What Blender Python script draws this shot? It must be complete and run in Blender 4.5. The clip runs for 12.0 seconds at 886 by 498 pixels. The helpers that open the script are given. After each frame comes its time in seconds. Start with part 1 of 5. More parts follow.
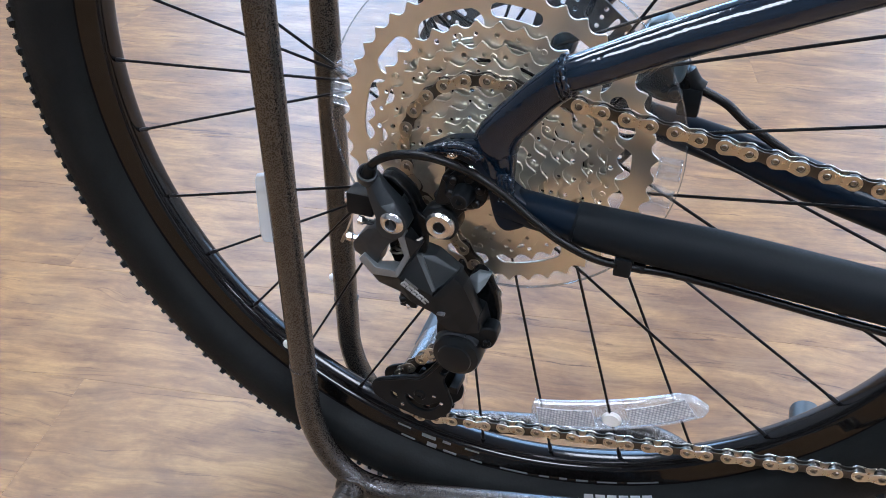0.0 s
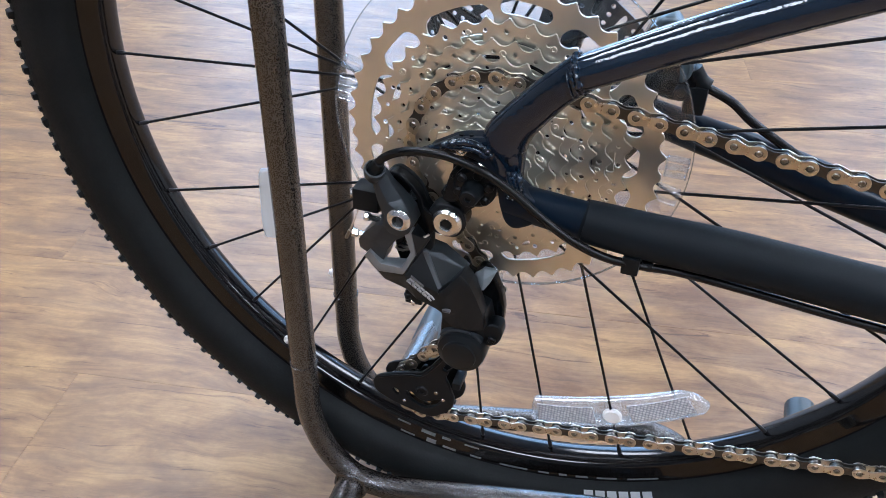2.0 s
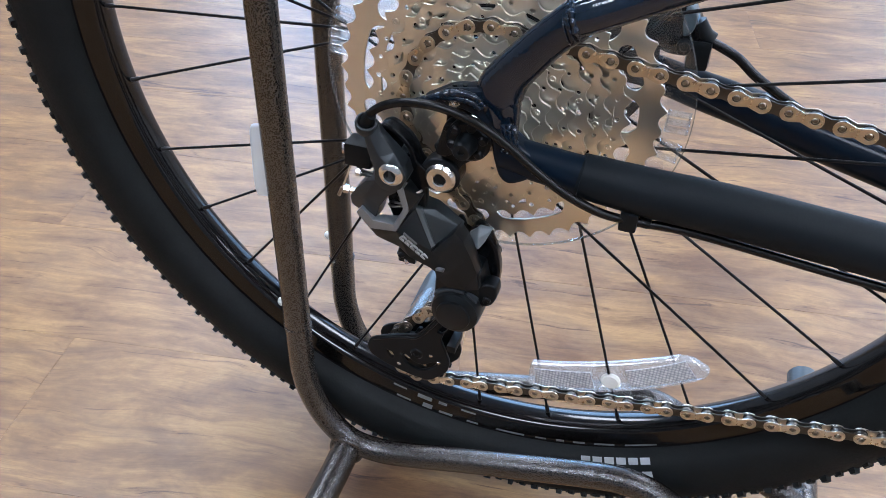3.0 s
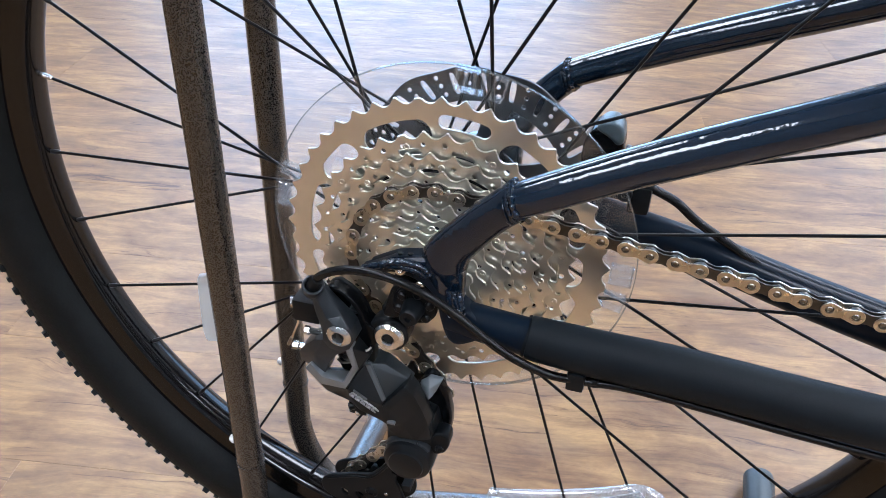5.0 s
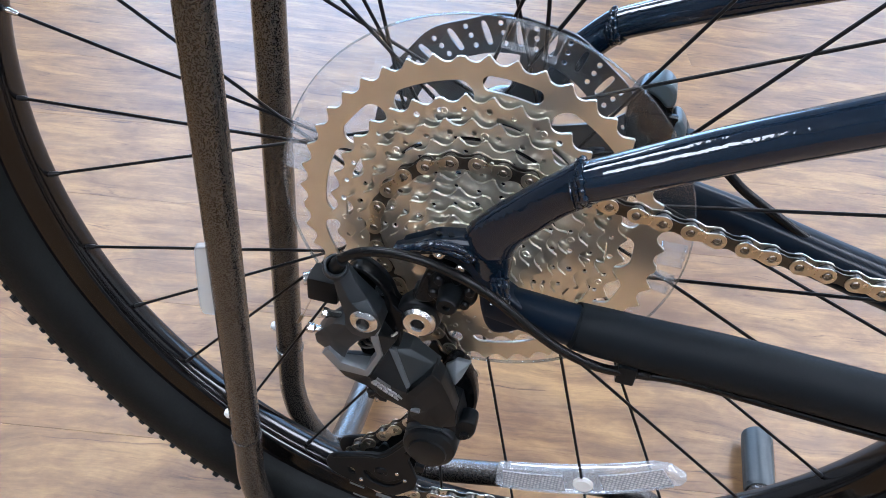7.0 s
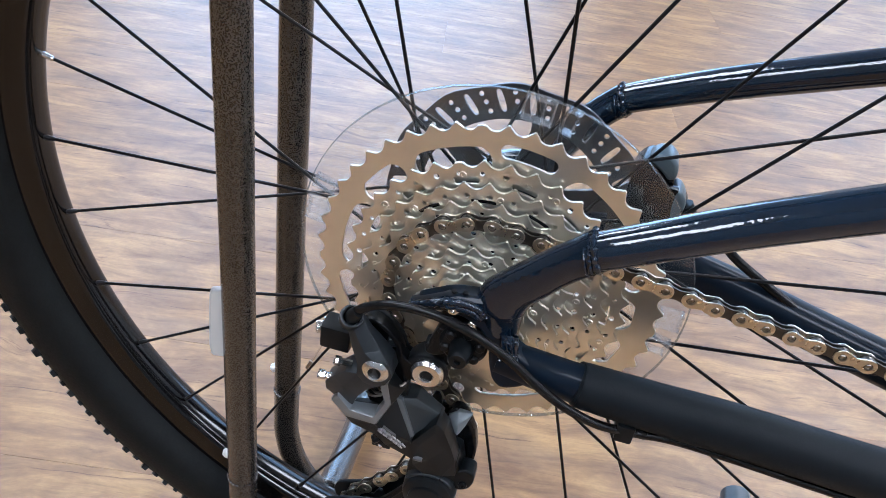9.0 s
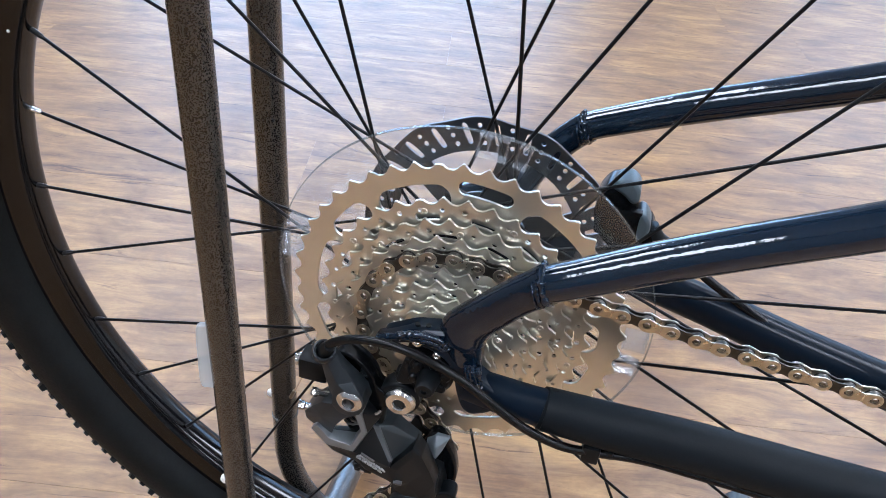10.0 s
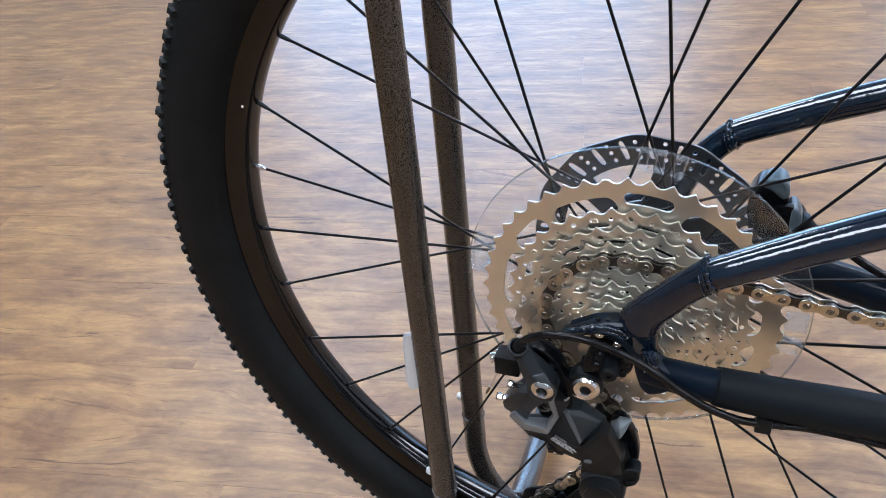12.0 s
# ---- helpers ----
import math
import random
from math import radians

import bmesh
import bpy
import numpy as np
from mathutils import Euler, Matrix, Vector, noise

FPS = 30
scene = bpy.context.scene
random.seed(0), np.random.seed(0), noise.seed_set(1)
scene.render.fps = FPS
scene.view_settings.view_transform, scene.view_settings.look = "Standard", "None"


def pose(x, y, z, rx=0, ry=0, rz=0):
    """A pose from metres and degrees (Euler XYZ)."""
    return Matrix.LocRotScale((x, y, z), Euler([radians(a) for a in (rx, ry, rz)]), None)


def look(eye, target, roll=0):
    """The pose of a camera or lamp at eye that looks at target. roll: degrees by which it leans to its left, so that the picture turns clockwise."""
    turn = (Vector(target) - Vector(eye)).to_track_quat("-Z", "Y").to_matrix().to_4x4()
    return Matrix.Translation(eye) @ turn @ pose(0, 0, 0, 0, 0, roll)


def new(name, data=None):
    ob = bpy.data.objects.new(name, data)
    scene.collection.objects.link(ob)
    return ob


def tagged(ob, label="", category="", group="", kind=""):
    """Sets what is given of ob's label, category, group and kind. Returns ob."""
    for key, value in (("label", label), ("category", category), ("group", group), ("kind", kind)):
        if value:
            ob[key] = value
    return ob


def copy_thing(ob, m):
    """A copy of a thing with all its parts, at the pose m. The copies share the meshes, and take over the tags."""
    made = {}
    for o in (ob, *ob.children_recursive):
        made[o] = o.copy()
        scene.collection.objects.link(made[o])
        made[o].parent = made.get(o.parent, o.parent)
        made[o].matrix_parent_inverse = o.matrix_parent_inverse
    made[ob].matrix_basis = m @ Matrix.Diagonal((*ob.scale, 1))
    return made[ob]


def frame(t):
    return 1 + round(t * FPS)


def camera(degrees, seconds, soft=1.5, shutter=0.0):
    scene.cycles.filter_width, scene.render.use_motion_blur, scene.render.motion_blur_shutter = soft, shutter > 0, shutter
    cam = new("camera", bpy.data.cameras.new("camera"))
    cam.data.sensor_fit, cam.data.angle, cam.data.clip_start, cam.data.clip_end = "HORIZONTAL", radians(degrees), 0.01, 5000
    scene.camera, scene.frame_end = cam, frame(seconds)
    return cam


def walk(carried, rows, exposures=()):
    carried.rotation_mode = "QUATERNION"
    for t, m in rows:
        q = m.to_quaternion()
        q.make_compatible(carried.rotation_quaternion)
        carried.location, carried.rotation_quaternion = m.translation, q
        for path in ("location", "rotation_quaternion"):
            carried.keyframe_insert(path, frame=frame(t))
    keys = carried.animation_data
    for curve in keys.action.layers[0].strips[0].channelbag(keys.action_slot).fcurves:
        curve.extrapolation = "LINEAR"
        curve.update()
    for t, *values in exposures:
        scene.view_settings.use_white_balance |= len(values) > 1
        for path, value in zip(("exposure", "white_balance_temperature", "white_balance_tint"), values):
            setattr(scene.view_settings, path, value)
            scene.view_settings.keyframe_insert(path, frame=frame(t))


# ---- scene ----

cam = camera(56.84, 12.0, soft=0.7)
ROWS = [
    (0.0, 0.1105, -0.4370, 0.6037, 54.18, -0.58, 19.30),
    (0.5, 0.1017, -0.4351, 0.6010, 54.67, -0.71, 19.48),
    (1.0, 0.1050, -0.4344, 0.6126, 55.03, -1.18, 18.90),
    (1.5, 0.1011, -0.4362, 0.6125, 55.03, -1.27, 18.58),
    (2.0, 0.0988, -0.4383, 0.6046, 53.69, -1.37, 18.71),
    (2.5, 0.1004, -0.4352, 0.5904, 52.59, -1.47, 19.04),
    (3.0, 0.1056, -0.4335, 0.5888, 52.07, -1.37, 19.31),
    (3.5, 0.1133, -0.4226, 0.6152, 53.56, -0.93, 19.12),
    (3.7, 0.1152, -0.4163, 0.6343, 54.26, -0.86, 18.80),
    (5.3, 0.0991, -0.3965, 0.6388, 55.44, -2.72, 15.83),
    (5.5, 0.0986, -0.3947, 0.6364, 54.95, -3.30, 15.83),
    (6.0, 0.0963, -0.4078, 0.6483, 52.69, -3.00, 16.70),
    (6.5, 0.0685, -0.4024, 0.6582, 51.17, -3.15, 15.75),
    (6.7, 0.0522, -0.3754, 0.6425, 50.34, -3.68, 14.92),
    (8.3, 0.0381, -0.3379, 0.6163, 51.09, -5.70, 12.81),
    (8.5, 0.0371, -0.3442, 0.6207, 51.41, -6.56, 13.23),
    (9.0, 0.0290, -0.3731, 0.6463, 53.17, -7.48, 14.44),
    (9.5, 0.0477, -0.3735, 0.6698, 54.13, -6.97, 14.80),
    (10.0, 0.0590, -0.3697, 0.6726, 53.32, -4.56, 14.71),
    (10.5, 0.0576, -0.3736, 0.6690, 52.18, -0.80, 17.26),
    (11.0, 0.0721, -0.3971, 0.6851, 52.69, 2.55, 18.74),
    (11.5, 0.0758, -0.4154, 0.6951, 54.01, 4.33, 19.16),
    (12.0, 0.0549, -0.4370, 0.7112, 54.84, 4.82, 19.95),
]

walk(cam, [(t, pose(x, y, z, rx, ry, rz)) for t, x, y, z, rx, ry, rz in ROWS],
     exposures=[(0.0, -0.02, 6100, 10), (1.0, 0.0, 6080, 10), (2.5, -0.02, 6080, 10), (5.4, 0.05, 6200, 10), (6.5, 0.0, 6120, 10), (8.3, 0.04, 6180, 10), (9.3, 0.0, 6100, 10), (10.5, 0.0, 6180, 10), (12.0, -0.12, 6200, 10)])

# ---- light: ceiling strips of a shop and a shopfront window ----
world = bpy.data.worlds.new("world")
scene.world = world
world.use_nodes = True
sky = world.node_tree.nodes.new("ShaderNodeTexSky")
sky.sky_type = "NISHITA"
sky.sun_disc = False
sky.sun_elevation, sky.sun_rotation = radians(35), radians(150)
world.node_tree.nodes["Background"].inputs["Strength"].default_value = 0.1
world.node_tree.links.new(sky.outputs["Color"], world.node_tree.nodes["Background"].inputs["Color"])
scene.view_settings.exposure = 0.0
STRIP_POWER = 19.8

AX = 0.372          # height of the rear axle
random.seed(4)


# ---- materials ----
def base_mat(name, color, rough=0.5, metal=0.0, coat=0.0, spec=0.5):
    m = bpy.data.materials.new(name)
    m.use_nodes = True
    b = m.node_tree.nodes["Principled BSDF"]
    b.inputs["Base Color"].default_value = (*color, 1)
    b.inputs["Roughness"].default_value = rough
    b.inputs["Metallic"].default_value = metal
    b.inputs["Coat Weight"].default_value = coat
    b.inputs["Coat Roughness"].default_value = 0.06
    b.inputs["Specular IOR Level"].default_value = spec
    return m


def node(m, kind, **values):
    n = m.node_tree.nodes.new(kind)
    for key, value in values.items():
        n.inputs[key].default_value = value
    return n


def join(m, a, b):
    m.node_tree.links.new(a, b)


def grained(name, color, other, rough=0.5, metal=0.0, coat=0.0, scale=300.0, bump=0.0002, wear=40.0, spread=0.12, spec=0.5):
    """A surface with fine grain and larger, soft variation in tone and gloss."""
    m = base_mat(name, color, rough, metal, coat, spec)
    b = m.node_tree.nodes["Principled BSDF"]
    c = m.node_tree.nodes.new("ShaderNodeTexCoord")
    big = node(m, "ShaderNodeTexNoise", Scale=wear, Detail=4.0)
    fine = node(m, "ShaderNodeTexNoise", Scale=scale, Detail=3.0)
    for t in (big, fine):
        join(m, c.outputs["Object"], t.inputs["Vector"])
    ramp = m.node_tree.nodes.new("ShaderNodeValToRGB")
    ramp.color_ramp.elements[0].position, ramp.color_ramp.elements[1].position = 0.35, 0.68
    ramp.color_ramp.elements[0].color, ramp.color_ramp.elements[1].color = (*color, 1), (*other, 1)
    join(m, big.outputs["Fac"], ramp.inputs["Fac"])
    join(m, ramp.outputs["Color"], b.inputs["Base Color"])
    r = node(m, "ShaderNodeMapRange")
    r.inputs["To Min"].default_value, r.inputs["To Max"].default_value = max(rough - spread, 0.02), min(rough + spread, 1)
    join(m, fine.outputs["Fac"], r.inputs["Value"])
    join(m, r.outputs["Result"], b.inputs["Roughness"])
    if bump > 0.00002:
        bp = node(m, "ShaderNodeBump", Strength=0.6, Distance=bump)
        join(m, fine.outputs["Fac"], bp.inputs["Height"])
        join(m, bp.outputs["Normal"], b.inputs["Normal"])
        join(m, bp.outputs["Normal"], b.inputs["Coat Normal"])
    return m


def plank_mat():
    """Printed wood grain: tan and brown clouds, wavy grain lines, fine fibres and knots with rings."""
    m = base_mat("vinyl_plank", (0.4, 0.27, 0.17), 0.4, spec=0.62)
    b = m.node_tree.nodes["Principled BSDF"]
    c = m.node_tree.nodes.new("ShaderNodeTexCoord")
    info = m.node_tree.nodes.new("ShaderNodeObjectInfo")
    shift = node(m, "ShaderNodeVectorMath")
    shift.operation = "MULTIPLY_ADD"
    shift.inputs[1].default_value = (31.0, 17.0, 9.0)
    join(m, info.outputs["Random"], shift.inputs[0])
    join(m, c.outputs["Object"], shift.inputs[2])

    def mapped(source, stretch):
        mp = m.node_tree.nodes.new("ShaderNodeMapping")
        mp.inputs["Scale"].default_value = stretch
        join(m, source, mp.inputs["Vector"])
        return mp.outputs["Vector"]

    def noisy(source, stretch, scale, detail, rough=0.6, bend=0.0):
        t = node(m, "ShaderNodeTexNoise", Scale=scale, Detail=detail, Roughness=rough, Distortion=bend)
        join(m, mapped(source, stretch), t.inputs["Vector"])
        return t

    def tone(source, stops):
        ramp = m.node_tree.nodes.new("ShaderNodeValToRGB")
        e = ramp.color_ramp.elements
        for k, (at, c3) in enumerate(stops):
            one = e[k] if k < 2 else e.new(at)
            one.position, one.color = at, (*c3, 1)
        join(m, source, ramp.inputs["Fac"])
        return ramp.outputs["Color"]

    def blend(kind, amount, a, b2):
        x = m.node_tree.nodes.new("ShaderNodeMix")
        x.data_type, x.blend_type = "RGBA", kind
        if isinstance(amount, float):
            x.inputs["Factor"].default_value = amount
        else:
            join(m, amount, x.inputs["Factor"])
        join(m, a, x.inputs[6])
        if isinstance(b2, tuple):
            x.inputs[7].default_value = (*b2, 1)
        else:
            join(m, b2, x.inputs[7])
        return x.outputs[2]

    # knots bend the grain round them
    knot_at = blend("MIX", 0.05, mapped(shift.outputs["Vector"], (2.6, 6.4, 1.0)), noisy(shift.outputs["Vector"], (1.0, 2.0, 1.0), 9.0, 3.0).outputs["Color"])
    kn = node(m, "ShaderNodeTexVoronoi", Scale=1.0)
    join(m, knot_at, kn.inputs["Vector"])
    near_knot = node(m, "ShaderNodeMapRange")
    for key, value in (("From Min", 0.0), ("From Max", 0.34), ("To Min", 0.030), ("To Max", 0.0)):
        near_knot.inputs[key].default_value = value
    join(m, kn.outputs["Distance"], near_knot.inputs["Value"])
    # slow waves push the grain lines sideways
    wave = noisy(shift.outputs["Vector"], (1.0, 2.2, 1.0), 5.0, 3.0)
    sway = node(m, "ShaderNodeMapRange")
    sway.inputs["To Min"].default_value, sway.inputs["To Max"].default_value = -0.020, 0.020
    join(m, wave.outputs["Fac"], sway.inputs["Value"])
    both = node(m, "ShaderNodeMath")
    both.operation = "ADD"
    join(m, sway.outputs["Result"], both.inputs[0])
    join(m, near_knot.outputs["Result"], both.inputs[1])
    push = m.node_tree.nodes.new("ShaderNodeCombineXYZ")
    join(m, both.outputs["Value"], push.inputs["Y"])
    bent = node(m, "ShaderNodeVectorMath")
    bent.operation = "ADD"
    join(m, shift.outputs["Vector"], bent.inputs[0])
    join(m, push.outputs["Vector"], bent.inputs[1])
    bent = bent.outputs["Vector"]

    clouds = noisy(bent, (1.0, 3.0, 1.0), 9.0, 6.0, 0.66, 0.3)
    mauve = noisy(bent, (1.0, 3.6, 1.0), 6.0, 4.0, 0.6, 0.4)
    lines = noisy(bent, (1.0, 22.0, 1.0), 6.0, 7.0, 0.62, 0.5)
    cracks = noisy(bent, (1.0, 13.0, 1.0), 5.0, 9.0, 0.72, 1.3)
    fibre = noisy(bent, (1.0, 24.0, 1.0), 26.0, 5.0, 0.7, 0.3)
    speck = noisy(shift.outputs["Vector"], (1.0, 1.6, 1.0), 120.0, 4.0, 0.7)
    col = tone(clouds.outputs["Fac"], ((0.34, (0.122, 0.058, 0.0215)), (0.64, (0.300, 0.175, 0.066)), (0.5, (0.205, 0.110, 0.0420))))
    col = blend("MIX", tone(mauve.outputs["Fac"], ((0.50, (0, 0, 0)), (0.70, (0.55, 0.55, 0.55)))), col, (0.128, 0.074, 0.043))
    col = blend("MULTIPLY", 0.42, col, tone(lines.outputs["Fac"], ((0.32, (0.42, 0.34, 0.29)), (0.58, (1.06, 1.06, 1.05)), (0.44, (0.86, 0.82, 0.79)))))
    col = blend("MULTIPLY", 0.9, col, tone(cracks.outputs["Fac"], ((0.345, (0.24, 0.17, 0.14)), (0.43, (1, 1, 1)), (0.378, (0.64, 0.56, 0.51)))))
    col = blend("MULTIPLY", 0.30, col, tone(fibre.outputs["Fac"], ((0.32, (0.58, 0.52, 0.48)), (0.60, (1.12, 1.12, 1.10)))))
    col = blend("MULTIPLY", 0.26, col, tone(speck.outputs["Fac"], ((0.34, (0.70, 0.66, 0.62)), (0.62, (1.12, 1.12, 1.10)))))
    col = blend("MULTIPLY", 0.85, col, tone(kn.outputs["Distance"], ((0.02, (0.30, 0.22, 0.18)), (0.19, (1, 1, 1)), (0.07, (0.66, 0.57, 0.51)), (0.12, (0.86, 0.81, 0.77)))))
    join(m, col, b.inputs["Base Color"])
    r = node(m, "ShaderNodeMapRange")
    r.inputs["To Min"].default_value, r.inputs["To Max"].default_value = 0.40, 0.45
    join(m, fibre.outputs["Fac"], r.inputs["Value"])
    join(m, r.outputs["Result"], b.inputs["Roughness"])
    bp = node(m, "ShaderNodeBump", Strength=0.16, Distance=0.0006)
    join(m, fibre.outputs["Fac"], bp.inputs["Height"])
    join(m, bp.outputs["Normal"], b.inputs["Normal"])
    return m


def hammered_mat():
    """Hammer-tone enamel: dark, glossy, dimpled, with paler flecks."""
    m = base_mat("hammered_enamel", (0.03, 0.026, 0.022), 0.5, 0.0, 1.0, 0.1)
    b = m.node_tree.nodes["Principled BSDF"]
    c = m.node_tree.nodes.new("ShaderNodeTexCoord")
    n = node(m, "ShaderNodeTexNoise", Scale=1050.0, Detail=0.6)
    join(m, c.outputs["Object"], n.inputs["Vector"])
    b.inputs["Coat IOR"].default_value = 1.7
    b.inputs["Coat Roughness"].default_value = 0.05
    ramp = m.node_tree.nodes.new("ShaderNodeValToRGB")
    ramp.color_ramp.elements[0].position, ramp.color_ramp.elements[0].color = 0.43, (0.0020, 0.0017, 0.0015, 1)
    ramp.color_ramp.elements[1].position, ramp.color_ramp.elements[1].color = 0.52, (0.030, 0.0245, 0.0198, 1)
    join(m, n.outputs["Fac"], ramp.inputs["Fac"])
    join(m, ramp.outputs["Color"], b.inputs["Base Color"])
    bp = node(m, "ShaderNodeBump", Strength=0.62, Distance=0.0005)
    join(m, n.outputs["Fac"], bp.inputs["Height"])
    join(m, bp.outputs["Normal"], b.inputs["Normal"])
    join(m, bp.outputs["Normal"], b.inputs["Coat Normal"])
    return m


def clear_mat(name, tint, amount, rough=0.06, gloss=0.035):
    """Thin clear plastic: mostly let through, with a glossy skin."""
    m = bpy.data.materials.new(name)
    m.use_nodes = True
    t = m.node_tree
    t.nodes.clear()
    out = t.nodes.new("ShaderNodeOutputMaterial")
    tr = t.nodes.new("ShaderNodeBsdfTransparent")
    tr.inputs["Color"].default_value = (*tint, 1)
    pr = t.nodes.new("ShaderNodeBsdfPrincipled")
    pr.inputs["Base Color"].default_value = (0.8, 0.82, 0.84, 1)
    pr.inputs["Roughness"].default_value = rough
    mix = t.nodes.new("ShaderNodeMixShader")
    gl = t.nodes.new("ShaderNodeBsdfGlossy")
    gl.inputs["Roughness"].default_value = rough
    mix2 = t.nodes.new("ShaderNodeMixShader")
    mix2.inputs["Fac"].default_value = amount
    t.links.new(tr.outputs[0], mix2.inputs[1])
    t.links.new(pr.outputs[0], mix2.inputs[2])
    mix.inputs["Fac"].default_value = gloss
    t.links.new(mix2.outputs[0], mix.inputs[1])
    t.links.new(gl.outputs[0], mix.inputs[2])
    t.links.new(mix.outputs[0], out.inputs["Surface"])
    return m


def prism_mat():
    """White moulded reflector plastic with rows of small prisms."""
    m = base_mat("reflector_plastic", (0.9, 0.91, 0.92), 0.16, 0.0, 0.6)
    b = m.node_tree.nodes["Principled BSDF"]
    b.inputs["Transmission Weight"].default_value = 0.08
    c = m.node_tree.nodes.new("ShaderNodeTexCoord")
    v = node(m, "ShaderNodeTexVoronoi", Scale=430.0, Randomness=0.15)
    join(m, c.outputs["Object"], v.inputs["Vector"])
    ramp = m.node_tree.nodes.new("ShaderNodeValToRGB")
    ramp.color_ramp.elements[0].position, ramp.color_ramp.elements[0].color = 0.22, (0.93, 0.94, 0.95, 1)
    ramp.color_ramp.elements[1].position, ramp.color_ramp.elements[1].color = 0.70, (0.36, 0.38, 0.41, 1)
    join(m, v.outputs["Distance"], ramp.inputs["Fac"])
    join(m, ramp.outputs["Color"], b.inputs["Base Color"])
    bp = node(m, "ShaderNodeBump", Strength=1.0, Distance=0.001)
    join(m, v.outputs["Distance"], bp.inputs["Height"])
    join(m, bp.outputs["Normal"], b.inputs["Normal"])
    return m


def glow_mat(name, color, power):
    m = bpy.data.materials.new(name)
    m.use_nodes = True
    b = m.node_tree.nodes["Principled BSDF"]
    b.inputs["Base Color"].default_value = (0.8, 0.8, 0.8, 1)
    b.inputs["Emission Color"].default_value = (*color, 1)
    b.inputs["Emission Strength"].default_value = power
    return m


NAVY = grained("navy_gloss_paint", (0.0026, 0.0088, 0.0185), (0.0034, 0.0106, 0.0220), 0.3, 0.0, 1.0, 120, 0.00048, 25, 0.05, 0.05)
NAVY_CAST = grained("navy_paint_over_welds", (0.0026, 0.0090, 0.0188), (0.0034, 0.0108, 0.0222), 0.25, 0.0, 1.0, 240, 0.0014, 25, 0.05, 0.05)
for paint in (NAVY, NAVY_CAST):
    paint.node_tree.nodes["Principled BSDF"].inputs["Coat Roughness"].default_value = 0.05
    paint.node_tree.nodes["Principled BSDF"].inputs["Coat IOR"].default_value = 1.55
NAVY_ARM = grained("navy_smooth_paint", (0.0019, 0.0068, 0.0145), (0.0026, 0.0084, 0.0175), 0.3, 0.0, 1.0, 130, 0.00065, 25, 0.05, 0.05)
NAVY_ARM.node_tree.nodes["Principled BSDF"].inputs["Coat Roughness"].default_value = 0.05
NAVY_SATIN = grained("navy_satin_paint", (0.0022, 0.0066, 0.0135), (0.0029, 0.0080, 0.0158), 0.40, 0.0, 0.15, 500, 0.00004, 25, 0.06, 0.09)
GUARD = grained("black_rubber_guard", (0.0052, 0.0076, 0.0098), (0.0062, 0.0090, 0.0116), 0.55, scale=700, bump=0.00006, spec=0.13)
TYRE = grained("tyre_rubber", (0.0054, 0.0065, 0.0069), (0.0078, 0.0091, 0.0095), 0.62, scale=500, bump=0.0002, spec=0.15)
RIM = grained("black_anodised_rim", (0.0034, 0.0030, 0.0029), (0.0046, 0.0041, 0.0039), 0.12, 0.0, 0.0, 600, 0.00002, 30, 0.03, 0.42)
SPOKE = base_mat("black_spoke", (0.006, 0.006, 0.0065), 0.34, 0.0, spec=0.2)
NIPPLE = base_mat("black_nipple", (0.016, 0.016, 0.017), 0.3, 0.5)
SILVER = grained("bright_steel", (0.74, 0.73, 0.71), (0.70, 0.69, 0.67), 0.24, 1.0, scale=300, bump=0, wear=20, spread=0.03)
SPROCKET = grained("satin_nickel_sprocket", (0.765, 0.742, 0.660), (0.715, 0.692, 0.615), 0.34, 0.95, scale=150, bump=0, wear=60, spread=0.03)
DARKSPR = grained("dark_steel", (0.30, 0.27, 0.23), (0.22, 0.2, 0.17), 0.35, 1.0, scale=900, bump=0.00006, wear=80)
CHAIN = grained("chain_plate", (0.70, 0.65, 0.55), (0.60, 0.55, 0.46), 0.28, 1.0, scale=300, bump=0, wear=60, spread=0.03)
CHAIN_IN = grained("dark_inner_link", (0.12, 0.110, 0.095), (0.07, 0.064, 0.056), 0.36, 0.9, scale=700, wear=90)
ALLOY = grained("black_alloy", (0.0046, 0.0054, 0.0064), (0.0058, 0.0068, 0.0080), 0.30, 0.0, scale=1800, bump=0.00001, wear=80, spec=0.16)
PLASTIC = grained("black_moulded_plastic", (0.0040, 0.0052, 0.0062), (0.0052, 0.0066, 0.0077), 0.42, scale=1800, bump=0.00002, spec=0.18)
GLOSS = grained("black_gloss_plastic", (0.0026, 0.0030, 0.0036), (0.0036, 0.0040, 0.0047), 0.20, scale=400, bump=0, wear=80, spread=0.03, spec=0.14)
COVER = grained("charcoal_moulded_plastic", (0.0050, 0.0064, 0.0074), (0.0064, 0.0080, 0.0090), 0.34, scale=900, bump=0.00002, spec=0.24)
SATIN = grained("satin_grey_alloy", (0.026, 0.032, 0.035), (0.031, 0.038, 0.041), 0.42, 0.4, scale=400, bump=0, wear=60)
SATIN_DARK = grained("dark_satin_alloy", (0.020, 0.0245, 0.028), (0.025, 0.030, 0.034), 0.40, 0.4, scale=400, bump=0, wear=60, spread=0.04)
FACET = grained("grey_facet_alloy", (0.105, 0.120, 0.128), (0.120, 0.136, 0.145), 0.40, 0.4, scale=400, bump=0, wear=60, spread=0.04)
PALE = grained("pale_grey_alloy", (0.165, 0.178, 0.187), (0.19, 0.203, 0.212), 0.38, 0.5, scale=300, bump=0, wear=60)
